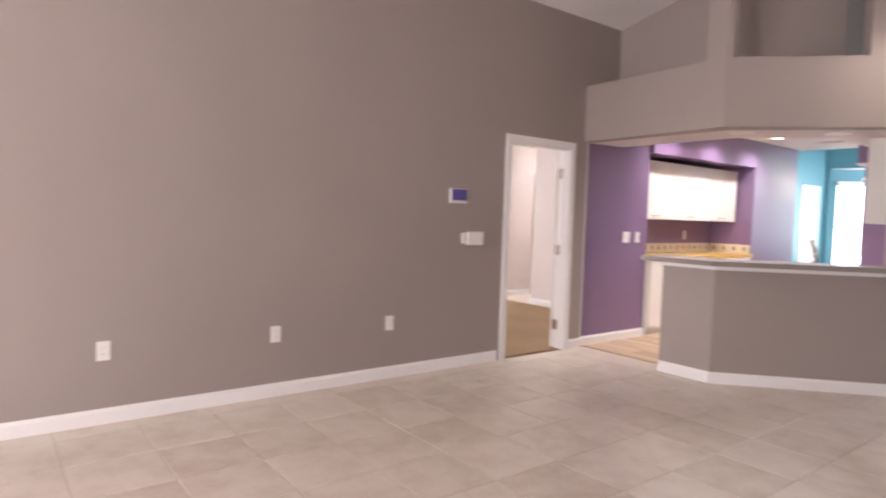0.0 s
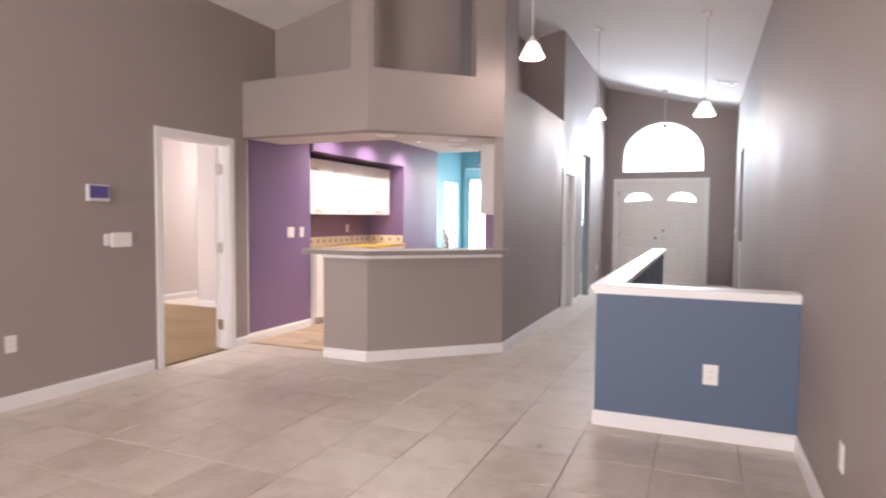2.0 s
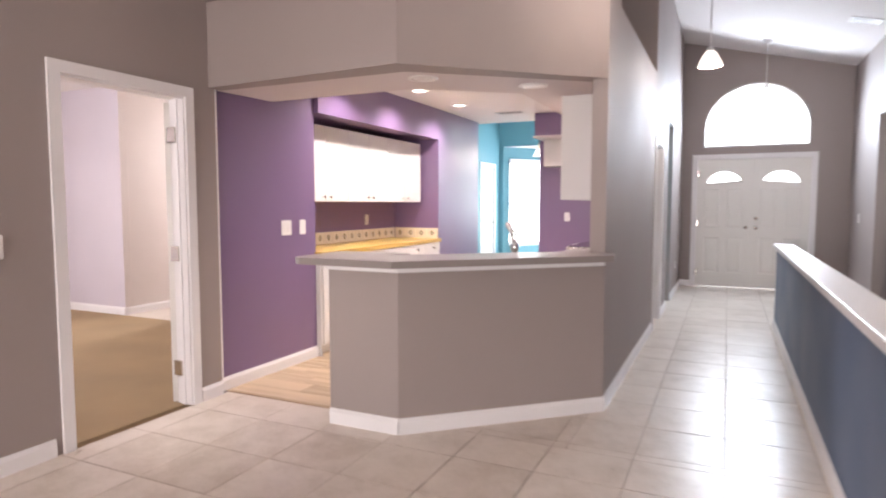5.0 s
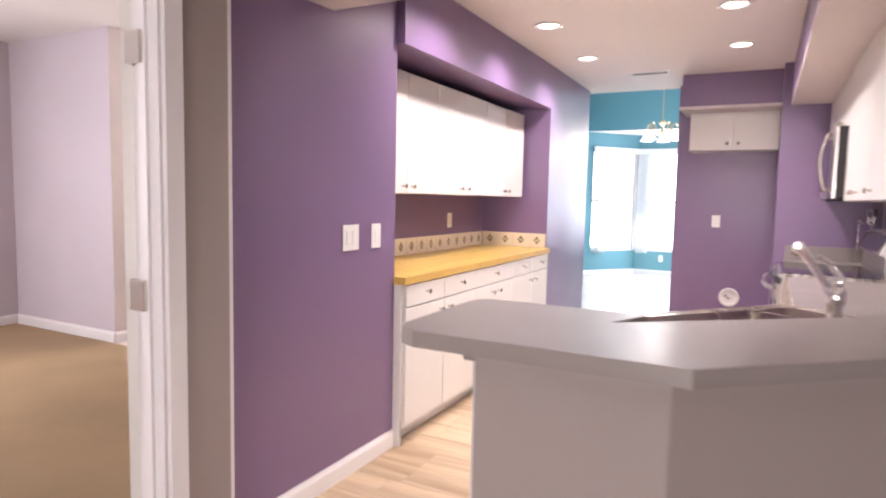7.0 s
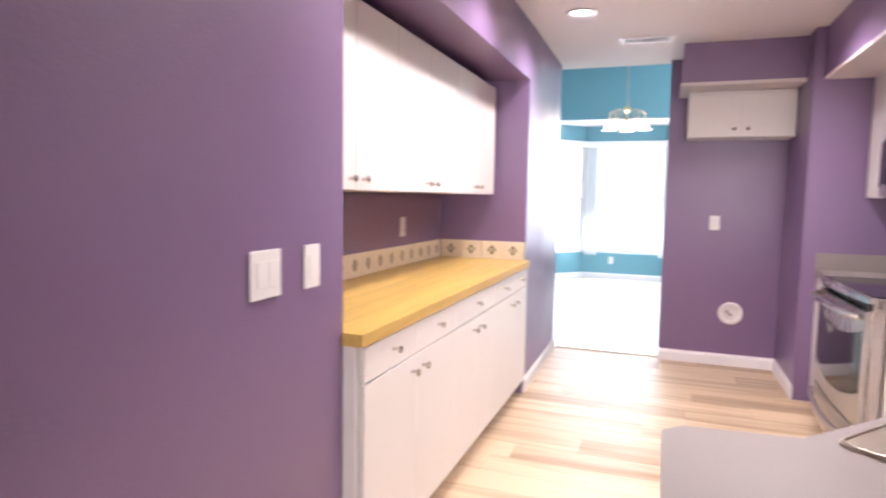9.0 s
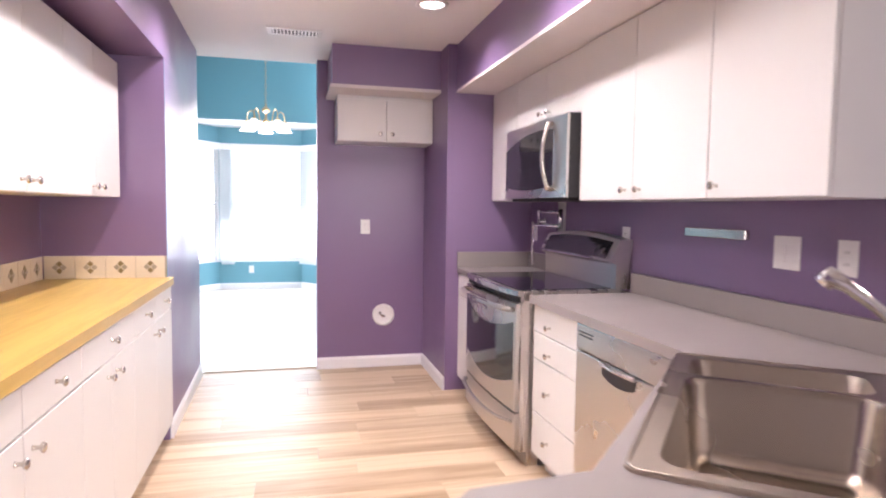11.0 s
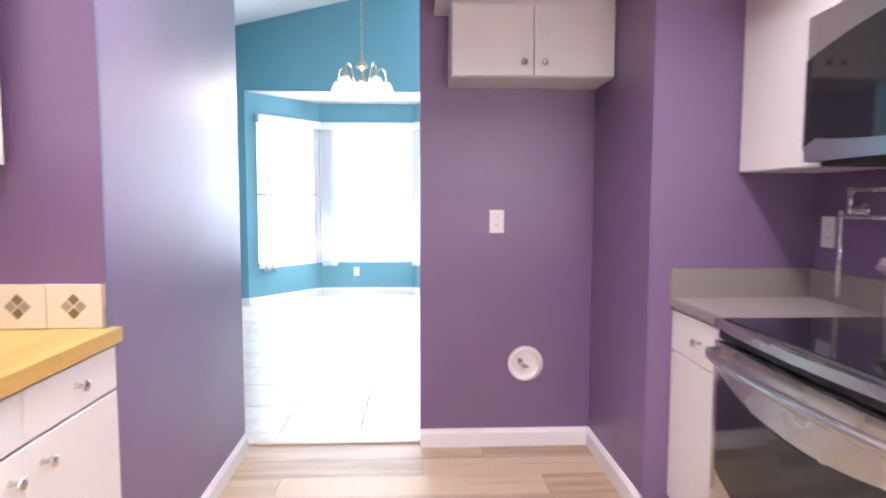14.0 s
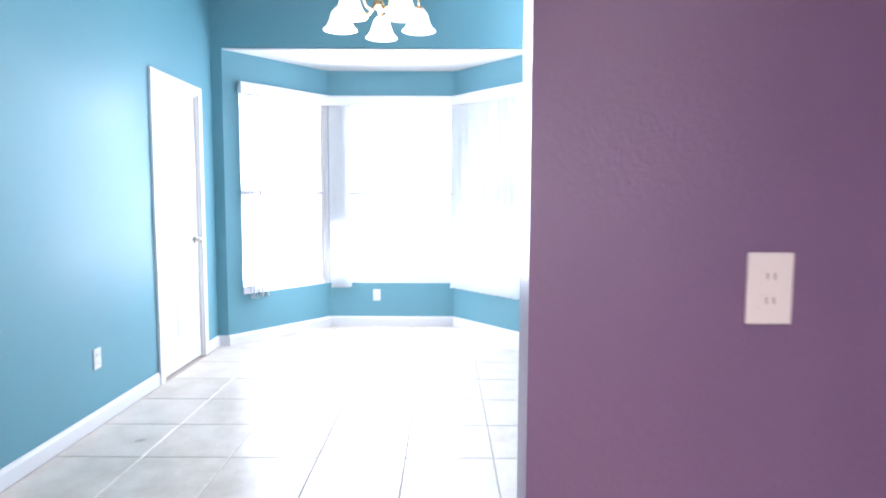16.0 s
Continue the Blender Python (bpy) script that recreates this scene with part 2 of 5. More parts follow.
def add_prism(bm, pts, z0, z1, mi=0, bev=0.0, holes=()):
    """A slab over an outline in plan, with holes; z1 may be a function of x and y."""
    loops = [list(pts)] + [list(h) for h in holes]
    flat = [p for lp in loops for p in lp]
    zt = z1 if callable(z1) else (lambda x, y: z1)
    zb = z0 if callable(z0) else (lambda x, y: z0)
    lo = [bm.verts.new((p[0], p[1], zb(*p))) for p in flat]
    hi = [bm.verts.new((p[0], p[1], zt(*p))) for p in flat]
    made = []
    if holes:
        tris = tessellate_polygon([[Vector((p[0], p[1], 0)) for p in lp] for lp in loops])
        for a, b, c in tris:
            made.append(bm.faces.new((hi[a], hi[b], hi[c])))
            made.append(bm.faces.new((lo[c], lo[b], lo[a])))
    else:
        made.append(bm.faces.new(hi))
        made.append(bm.faces.new(list(reversed(lo))))
    k, rims = 0, []
    for lp in loops:
        n = len(lp)
        for i in range(n):
            a, b = k + i, k + (i + 1) % n
            f = bm.faces.new((lo[a], lo[b], hi[b], hi[a]))
            made.append(f)
        k += n
    for f in made:
        f.material_index = mi
    bmesh.ops.recalc_face_normals(bm, faces=made)
    if bev:
        es = [e for e in {e for f in made for e in f.edges} if e.verts[0] in hi and e.verts[1] in hi and any(f not in made[:2] for f in e.link_faces)]
        bmesh.ops.bevel(bm, geom=es, offset=bev, segments=2, affect="EDGES", profile=0.5)
    return made


def add_tube(bm, pts, r, seg=10, mi=0, cap=True):
    """A round bar along a line of points; r may be a list."""
    pts = [Vector(p) for p in pts]
    rs = r if isinstance(r, (list, tuple)) else [r] * len(pts)
    rings, ref = [], None
    for i, p in enumerate(pts):
        d = (pts[min(i + 1, len(pts) - 1)] - pts[max(i - 1, 0)]).normalized()
        if ref is None:
            ref = Vector((0, 0, 1)) if abs(d.z) < 0.9 else Vector((1, 0, 0))
        u = d.cross(ref).normalized()
        w = u.cross(d).normalized()
        ref = w
        rings.append([bm.verts.new(p + rs[i] * (math.cos(2 * math.pi * k / seg) * u + math.sin(2 * math.pi * k / seg) * w)) for k in range(seg)])
    fs = []
    for a, b in zip(rings, rings[1:]):
        for k in range(seg):
            fs.append(bm.faces.new((a[k], a[(k + 1) % seg], b[(k + 1) % seg], b[k])))
    if cap:
        fs += [bm.faces.new(rings[0]), bm.faces.new(list(reversed(rings[-1])))]
    for f in fs:
        f.material_index = mi
        f.smooth = len(f.verts) == 4
    bmesh.ops.recalc_face_normals(bm, faces=fs)
    return fs


def add_lathe(bm, prof, c=(0, 0, 0), seg=28, mi=0, turn=None, cap=True):
    """A body turned about z from (radius, height) pairs."""
    rings, fs = [], []
    for r, z in prof:
        ring = []
        for k in range(seg):
            p = Vector((r * math.cos(2 * math.pi * k / seg), r * math.sin(2 * math.pi * k / seg), z))
            ring.append(bm.verts.new((turn @ p if turn else p) + Vector(c)))
        rings.append(ring)
    for a, b in zip(rings, rings[1:]):
        for k in range(seg):
            f = bm.faces.new((a[k], a[(k + 1) % seg], b[(k + 1) % seg], b[k]))
            f.smooth, f.material_index = True, mi
            fs.append(f)
    for ring in (rings[0], list(reversed(rings[-1]))) if cap else ():
        f = bm.faces.new(ring)
        f.material_index = mi
        fs.append(f)
    bmesh.ops.recalc_face_normals(bm, faces=fs)
    return fs


def done(name, bm, mats, parent=None, m=None, smooth=False):
    me = bpy.data.meshes.new(name)
    if smooth:
        for f in bm.faces:
            f.smooth = True
    bm.to_mesh(me)
    bm.free()
    for mt in mats if isinstance(mats, (list, tuple)) else [mats]:
        me.materials.append(mt)
    ob = new(name, me)
    if parent is not None:
        ob.parent = parent
    if m is not None:
        ob.matrix_basis = m
    return ob


def boxes(name, mat, specs, parent=None, m=None, bev=0.0):
    bm = bmesh.new()
    for s in specs:
        add_box(bm, *s, bev=bev)
    return done(name, bm, mat, parent, m)


def root(name, m, label, category, group="", kind=""):
    return_ob = new(name)
    return_ob.matrix_basis = m
    return tagged(return_ob, label, category, group, kind)


def structure(ob, label="", category=""):
    return tagged(ob, label, category, "", "structure")


def vault(x, y=0):
    """Underside of the cathedral ceiling, ridge along y."""
    return 3.965 - 0.245 * abs(x - 2.45)


def nook_vault(x, y=0):
    return 3.60 + 0.235 * x


def wall(name, p0, p1, thick, mats, z0=0.0, top=2.5, holes=(), label="painted plaster wall"):
    """A wall from p0 to p1; its face is on that line and it thickens to the left. Holes: (s0, s1, za, zb) along the line.
    mats: face side, far side, reveals. top: a height or a function of x and y."""
    p0, p1 = Vector((*p0, 0)), Vector((*p1, 0))
    ln = (p1 - p0).length
    d = (p1 - p0) / ln
    nrm = Vector((-d.y, d.x, 0))
    tf = top if callable(top) else (lambda x, y: top)
    ss = {0.0, ln}
    for s0, s1, za, zb in holes:
        ss |= {max(0, s0), min(ln, s1)}
    if callable(top) and abs(d.x) > 1e-6:
        s = (2.45 - p0.x) / d.x
        if 0 < s < ln:
            ss.add(s)
    ss = sorted(ss)
    zs = sorted({z0} | {z for h in holes for z in h[2:4] if z > z0 and z < 90})
    bm = bmesh.new()
    cells = {}
    nz = len(zs)
    for i in range(len(ss) - 1):
        for j in range(nz):
            zc = (zs[j] + (zs[j + 1] if j + 1 < nz else zs[j] + 0.02)) / 2
            sc = (ss[i] + ss[i + 1]) / 2
            if any(h[0] - 1e-6 < sc < h[1] + 1e-6 and h[2] - 1e-6 < zc < h[3] for h in holes):
                continue
            cells[i, j] = 1
    vt = {}

    def vert(i, j, side):
        if (i, j, side) not in vt:
            p = p0 + d * ss[i] + nrm * (thick if side else 0)
            z = zs[j] if j < nz else tf(p.x, p.y)
            vt[i, j, side] = bm.verts.new((p.x, p.y, z))
        return vt[i, j, side]

    for i, j in cells:
        a, b = (i, j), (i + 1, j)
        f = bm.faces.new([vert(i, j, 0), vert(i + 1, j, 0), vert(i + 1, j + 1, 0), vert(i, j + 1, 0)])
        f.material_index = 0
        f = bm.faces.new([vert(i, j + 1, 1), vert(i + 1, j + 1, 1), vert(i + 1, j, 1), vert(i, j, 1)])
        f.material_index = 1
        for (ni, nj), (e0, e1) in (((i - 1, j), ((i, j), (i, j + 1))), ((i + 1, j), ((i + 1, j + 1), (i + 1, j))), ((i, j - 1), ((i + 1, j), (i, j))), ((i, j + 1), ((i, j + 1), (i + 1, j + 1)))):
            if (ni, nj) not in cells:
                f = bm.faces.new([vert(*e0, 0), vert(*e1, 0), vert(*e1, 1), vert(*e0, 1)])
                f.material_index = 2
    bmesh.ops.recalc_face_normals(bm, faces=bm.faces)
    return structure(done(name, bm, mats), label, "wall")


def baseboard(pts, h=0.095, t=0.014, label="white painted baseboard along the wall"):
    """A moulded skirting along a line in plan; the room is on its right."""
    bm = bmesh.new()
    for (x0, y0), (x1, y1) in zip(pts, pts[1:]):
        d = Vector((x1 - x0, y1 - y0, 0))
        n = Vector((d.y, -d.x, 0)).normalized()
        prof = ((0, 0), (t, 0), (t, h - 0.022), (t * 0.55, h - 0.008), (t * 0.4, h), (0, h))
        ra = [bm.verts.new((x0 + n.x * a, y0 + n.y * a, b)) for a, b in prof]
        rb = [bm.verts.new((x1 + n.x * a, y1 + n.y * a, b)) for a, b in prof]
        k = len(prof)
        for i in range(k):
            bm.faces.new((ra[i], ra[(i + 1) % k], rb[(i + 1) % k], rb[i]))
        bm.faces.new(ra)
        bm.faces.new(rb[::-1])
    bmesh.ops.recalc_face_normals(bm, faces=bm.faces)
    return structure(done("baseboard", bm, WHITE), label, "baseboard")

# ---- structure: great room and hall ----
T3 = (TAUPE, TAUPE, TAUPE)
up = lambda x, y: vault(x, y) + 0.04
# the room runs clockwise so that each wall thickens outwards (faces inwards)
wall("wall_west", (0, -3.2), (0, 5.68), 0.12, (TAUPE, BEIGE, WHITE), 0, up, [(7.79, 8.62, -1, 2.045)], "taupe painted wall of the great room with an open doorway")
wall("wall_west_over_shelf", (0, 5.681), (0, 6.15), 0.12, T3, 2.7, up, label="taupe painted wall above the plant shelf")
wall("wall_south", (4.88, -3.2), (0, -3.2), 0.12, T3, 0, up, [(0.9, 4.1, -1, 2.1)], "unseen taupe wall behind the walker with an assumed glass door")
wall("wall_east", (4.88, 13.31), (4.88, -3.2), 0.12, (TAUPE, PURPLE, TAUPE), 0, up, [(1.71, 2.67, -1, 2.44)], "tall taupe painted hall wall with an eggshell sheen")
wall("wall_hall_west", (2.52, 6.46), (2.52, 13.31), 0.10, (TAUPE, PURPLE, TAUPE), 0, up,
     [(0.45, 2.78, 2.7, 99), (2.84, 3.54, -1, 2.0), (4.35, 5.0, -1, 2.40)], "tall taupe painted hall wall with a plant shelf opening")


def entry_wall():
    """Entry wall with a double door opening and a half round window over it."""
    bm = bmesh.new()
    cx, hw, z_s, rise = 3.59, 0.745, 2.255, 0.98
    n = 24
    arch = []
    for k in range(n + 1):
        a = math.pi * k / n
        arch.append((cx - hw * math.cos(a), z_s + 0.30 + (rise - 0.30) * math.sin(a)))
    arch = [(cx - hw, z_s)] + arch + [(cx + hw, z_s)]
    outer = [(2.42, 0), (2.745, 0), (2.745, 2.08), (4.385, 2.08), (4.385, 0), (5.0, 0), (5.0, vault(5.0)), (2.45, vault(2.45)), (2.42, vault(2.42))]
    loops = [outer, arch]
    flat = [p for lp in loops for p in lp]
    tris = tessellate_polygon([[Vector((p[0], p[1], 0)) for p in lp] for lp in loops])
    fr = [bm.verts.new((p[0], 13.31, p[1])) for p in flat]
    bk = [bm.verts.new((p[0], 13.45, p[1])) for p in flat]
    for a, b, c in tris:
        bm.faces.new((fr[a], fr[b], fr[c]))
        bm.faces.new((bk[c], bk[b], bk[a]))
    k = 0
    for lp in loops:
        for i in range(len(lp)):
            a, b = k + i, k + (i + 1) % len(lp)
            f = bm.faces.new((fr[a], fr[b], bk[b], bk[a]))
            f.material_index = 1 if lp is arch else 0
        k += len(lp)
    bmesh.ops.recalc_face_normals(bm, faces=bm.faces)
    structure(done("wall_north", bm, (TAUPE, WHITE)), "taupe painted entry wall with an arched window opening", "wall")
    # window: white frame, pane, bright sky outside
    win = structure(new("window_1"), "white framed arched window above the entry doors", "window")
    b2 = bmesh.new()
    add_tube(b2, [(x, 13.37, z) for x, z in arch], 0.018, 6)
    add_tube(b2, [(arch[0][0], 13.37, z_s + 0.012), (arch[-1][0], 13.37, z_s + 0.012)], 0.018, 6)
    done("frame", b2, WHITE, win)
    b3 = bmesh.new()
    b3.faces.new([b3.verts.new((x, 13.39, z)) for x, z in arch])
    pane = done("pane", b3, PANE, win)
    pane.visible_shadow = False


entry_wall()
structure(boxes("backdrop", DAYLIGHT, [(1.5, 14.2, 1.2, 6.0, 14.22, 4.6)]), "bright overcast sky beyond the entry", "sky")

# shelf over the kitchen: front bulkhead, posts and the walls behind the shelf
C = (1.515, 5.535)
E = (2.52, 6.46)
DG = Vector((E[0] - C[0], E[1] - C[1]))
DL = DG.length
DU = DG / DL
DN = Vector((-DU.y, DU.x))


def dg(s, off=0.0):
    """A point along the diagonal front, off metres into the kitchen."""
    return (C[0] + DU.x * s + DN.x * off, C[1] + DU.y * s + DN.y * off)


bm = bmesh.new()
add_prism(bm, [(0.0, 5.63), C, dg(DL - 0.001), (2.419, 6.545), (1.455, 5.75), (0.0, 5.75)], 2.137, 2.7)
structure(done("wall_bulkhead", bm, TAUPE), "taupe angled bulkhead under the open plant shelf", "wall")
bm = bmesh.new()
add_prism(bm, [(1.33, 5.547), C, dg(0.05), dg(0.05, 0.12), (1.455, 5.75), (1.33, 5.75)], 2.7, up)
structure(done("wall_post", bm, TAUPE), "taupe angled post beside the plant shelf", "wall")
bm = bmesh.new()
add_prism(bm, [dg(1.06), dg(DL - 0.001), (2.419, 6.545), dg(1.06, 0.12)], 2.7, up)
structure(done("wall_post_end", bm, TAUPE), "taupe post at the hall corner", "wall")
wall("wall_shelf_back", (0, 6.15), (1.28, 6.15), 0.1, T3, 2.7, up, label="taupe wall behind the plant shelf")
wall("wall_shelf_diagonal", (1.28, 6.151), (1.95, 6.70), 0.1, T3, 2.7, up, label="taupe wall behind the plant shelf")
wall("wall_shelf_west", (1.95, 6.701), (1.95, 9.24), 0.1, T3, 2.7, up, label="taupe wall behind the plant shelf")
wall("wall_shelf_north", (1.85, 9.241), (2.42, 9.241), 0.1, T3, 2.7, up, label="taupe wall behind the plant shelf")

# ceilings
bm = bmesh.new()
for xa, xb in ((-0.12, 2.45), (2.45, 5.0)):
    add_prism(bm, [(xa, -3.32), (xb, -3.32), (xb, 13.45), (xa, 13.45)], vault, lambda x, y: vault(x, y) + 0.12)
structure(done("ceiling", bm, CEILING), "white textured cathedral ceiling", "ceiling")
kit = [(-0.7, 5.75), C, dg(DL), (2.52, 9.24), (2.44, 10.79), (-0.7, 10.79)]
bm = bmesh.new()
add_prism(bm, [(-0.7, 6.27), (1.26, 6.27), (2.43, 7.22), (2.43, 10.79), (-0.7, 10.79)], 2.5, 2.69)
structure(done("ceiling_kitchen", bm, CEILING), "flat white kitchen ceiling", "ceiling")
bm = bmesh.new()
add_prism(bm, [(-0.044, 5.751), (1.455, 5.751), (2.419, 6.55), (2.42, 7.21), (1.26, 6.27), (0, 6.27)], 2.139, 2.69)
structure(done("soffit_front", bm, SOFFIT), "off-white soffit over the breakfast bar", "soffit")

# kitchen walls
wall("wall_kitchen_west", (-0.05, 5.681), (-0.045, 6.85), 0.12, (PURPLE, BEIGE, PURPLE), 0, 2.6, label="deep purple painted kitchen wall")
wall("wall_niche_back", (-0.62, 6.73), (-0.62, 9.44), 0.1, (PURPLE, BEIGE, PURPLE), 0, 2.6, label="purple back of the cabinet niche")
wall("wall_niche_south", (-0.62, 6.85), (-0.165, 6.85), -0.12, (PURPLE, BEIGE, PURPLE), 0, 2.6, label="purple side of the cabinet niche")
wall("wall_niche_north", (-0.62, 9.27), (-0.002, 9.27), 0.12, (PURPLE, BEIGE, PURPLE), 0, 2.135, label="purple side of the cabinet niche")
wall("wall_niche_header", (0, 6.851), (0, 9.46), 0.12, (PURPLE, PURPLE, PURPLE), 2.135, 2.6, label="purple header over the cabinet niche")
structure(boxes("niche_top", PURPLE, [(-0.61, 6.86, 2.137, -0.121, 9.43, 2.3)]), "purple underside of the niche", "wall")
wall("wall_kitchen_west_end", (0, 9.276), (-0.02, 10.63), 0.12, (PURPLE, TEAL, TEAL), 0, 2.6, [(-0.01, 0.188, 2.134, 99)], "purple painted wall beside the passage to the breakfast nook")
wall("wall_fridge_back", (0.875, 10.65), (2.42, 10.65), 0.12, (PURPLE, TEAL, PURPLE), 0, 2.6, label="purple back wall of the refrigerator alcove")
bm = bmesh.new()
add_box(bm, 1.76, 9.88, 0, 2.419, 10.649, 2.6)
structure(done("wall_pantry", bm, PURPLE), "purple painted pantry wall beside the alcove", "wall")
structure(boxes("soffit_right", (PURPLE,), [(1.825, 6.80, 2.18, 2.419, 9.879, 2.499)]), "purple soffit over the wall cabinets", "soffit")
structure(boxes("soffit_right_underside", (SOFFIT,), [(1.823, 6.80, 2.16, 2.419, 9.879, 2.179)]), "off-white underside of the soffit", "soffit")
structure(boxes("soffit_fridge", (PURPLE,), [(0.96, 10.10, 2.215, 1.759, 10.649, 2.499)]), "purple soffit over the refrigerator cabinet", "soffit")
structure(boxes("soffit_fridge_underside", (SOFFIT,), [(0.945, 10.085, 2.19, 1.759, 10.649, 2.214)]), "off-white underside of the soffit", "soffit")
structure(boxes("corner_strip", WHITE, [(-0.046, 5.6815, 0.1, -0.004, 5.702, 2.137)], bev=0.003), "narrow white corner strip between the taupe and purple paint", "trim")

structure(boxes("wall_kitchen_east_lining", PURPLE, [(2.418, 9.44, 0, 2.430, 9.879, 2.10)]), "purple painted kitchen wall behind the range", "wall")

# bar half wall
bm = bmesh.new()
add_prism(bm, [(1.035, 5.535), C, E, (2.42, 6.54), dg(0.03, 0.15), (1.455, 5.75), (1.035, 5.75)], 0, 0.975)
structure(done("wall_bar", bm, TAUPE), "taupe painted half wall of the breakfast bar", "half wall")
bm = bmesh.new()
add_prism(bm, [(1.02, 5.517), (1.521, 5.517), dg(DL - 0.02, -0.018), (2.52, 6.47), dg(DL - 0.02, 0.02), C, (1.02, 5.545)], 0.955, 0.994)
structure(done("bar_trim", bm, WHITE), "white moulding under the bar top", "trim")
baseboard([(1.035, 5.535), C, dg(DL)])
baseboard([(0, -3.2), (0, 4.49)])
baseboard([(0, 5.49), (0, 5.68)])
baseboard([(-0.047, 5.69), (-0.045, 6.85)])
baseboard([(0, 9.29), (-0.02, 10.63)])
baseboard([(0.875, 10.65), (1.76, 10.65), (1.76, 9.88)])
baseboard([(2.52, 6.46), (2.52, 9.23)])
baseboard([(2.52, 10.07), (2.52, 10.81)])
baseboard([(2.52, 11.46), (2.52, 13.31), (2.68, 13.31)])
baseboard([(4.45, 13.31), (4.88, 13.31), (4.88, 11.6)])
baseboard([(4.88, 10.64), (4.88, 4.80)])
baseboard([(4.88, 4.66), (4.88, -3.2), (4.0, -3.2)])

# blue half wall round the landing
bm = bmesh.new()
add_prism(bm, [(3.72, 4.675), (4.879, 4.675), (4.879, 4.795), (3.84, 4.795), (3.84, 9.95), (3.72, 9.95)], 0, 0.868)
structure(done("wall_half", bm, BLUE), "slate blue painted half wall", "half wall")
bm = bmesh.new()
add_prism(bm, [(3.685, 4.64), (4.878, 4.64), (4.878, 4.83), (3.88, 4.83), (3.88, 9.98), (3.685, 9.98)], 0.890, 0.920, bev=0.008)
add_prism(bm, [(3.70, 4.655), (4.878, 4.655), (4.878, 4.815), (3.86, 4.815), (3.86, 9.965), (3.70, 9.965)], 0.863, 0.891)
structure(done("half_wall_cap", bm, WHITE), "white moulded cap on the blue half wall", "trim")
baseboard([(3.72, 9.95), (3.72, 4.675), (4.88, 4.675)])

# breakfast nook
nup = lambda x, y: nook_vault(x, y) + 0.04
wall("wall_nook_west", (-1.25, 10.66), (-1.25, 14.95), 0.12, (TEAL, WHITE, WHITE), 0, nup, [(3.22, 3.96, -1, 2.12)], "teal painted wall with a white door")
wall("wall_nook_south_a", (-0.121, 10.66), (-1.25, 10.66), 0.1, (TEAL, TEAL, TEAL), 0, nup, label="teal painted nook wall")
wall("wall_nook_over", (2.42, 10.791), (-1.25, 10.791), 0.1, (TEAL, TEAL, TEAL), 2.6, nup, label="teal wall above the passage")
BAY = [(-1.16, 14.95), (-0.43, 15.84), (0.84, 15.84), (1.56, 14.95)]
wall("wall_nook_north", (-1.37, 14.95), (2.42, 14.95), 0.12, (TEAL, TEAL, TEAL), 0, nup, [(0.21, 2.93, -1, 2.575)], "teal painted wall around the bay")
L1 = (Vector(BAY[1]) - Vector(BAY[0])).length
wall("wall_bay_west", BAY[0], BAY[1], 0.12, (TEAL, WHITE, WHITE), 0, 2.62, [(0.16, L1 - 0.004, 0.44, 2.28)], "teal bay wall around a window")
wall("wall_bay_north", BAY[1], BAY[2], 0.12, (TEAL, WHITE, WHITE), 0, 2.62, [(0.004, 1.266, 0.44, 2.28)], "teal bay wall around a window")
wall("wall_bay_east", BAY[2], BAY[3], 0.12, (TEAL, WHITE, WHITE), 0, 2.62, [(0.004, L1 - 0.16, 0.44, 2.28)], "teal bay wall around a window")
wall("wall_nook_east", (2.421, 14.95), (2.421, 13.31), 0.1, (TEAL, TEAL, TEAL), 0, nup, label="teal painted nook wall")
wall("wall_nook_east_hall", (2.419, 13.31), (2.419, 10.79), -0.004, (TEAL, TEAL, TEAL), 0, nup, [(1.85, 2.5, -1, 2.40)], "teal painted nook wall with an opening to the hall")
bm = bmesh.new()
add_prism(bm, [(-1.37, 10.69), (2.5, 10.69), (2.5, 15.07), (-1.37, 15.07)], nook_vault, lambda x, y: nook_vault(x, y) + 0.1)
structure(done("ceiling_nook", bm, CEILING), "white sloped ceiling of the breakfast nook", "ceiling")
bm = bmesh.new()
add_prism(bm, [(-1.3, 15.07), (-1.3, 16.1), (1.7, 16.1), (1.7, 15.07)], 2.575, 2.66)
add_prism(bm, [(-1.15, 14.96), (-0.43, 15.835), (0.84, 15.835), (1.55, 14.96)], 2.56, 2.57)
structure(done("ceiling_bay", bm, CEILING), "white flat ceiling of the bay", "ceiling")
baseboard([(-1.25, 10.66), (-1.25, 13.81)])
baseboard([(-1.25, 14.69), (-1.25, 14.95), BAY[0]] + BAY[1:] + [(2.42, 14.95)])

# bedroom and bath vestibule beyond the doorway
wall("wall_bedroom_west", (-4.9, 2.6), (-4.9, 7.5), 0.1, (LILAC, LILAC, WHITE), 0, 2.75, [(1.0, 2.5, 0.8, 2.2)], "pale lilac bedroom wall with an assumed window opening")
wall("wall_bedroom_north", (-4.9, 7.5), (-3.37, 7.5), 0.1, (LILAC, BEIGE, BEIGE), 0, 2.75, label="pale lilac bedroom wall")
wall("wall_bedroom_north_east", (-2.5, 7.5), (-0.74, 7.5), 0.1, (BEIGE, BEIGE, BEIGE), 0, 2.75, label="cream bedroom wall")
wall("wall_bedroom_south", (-0.12, 2.6), (-4.9, 2.6), 0.1, (LILAC, LILAC, LILAC), 0, 2.75, label="pale lilac bedroom wall")
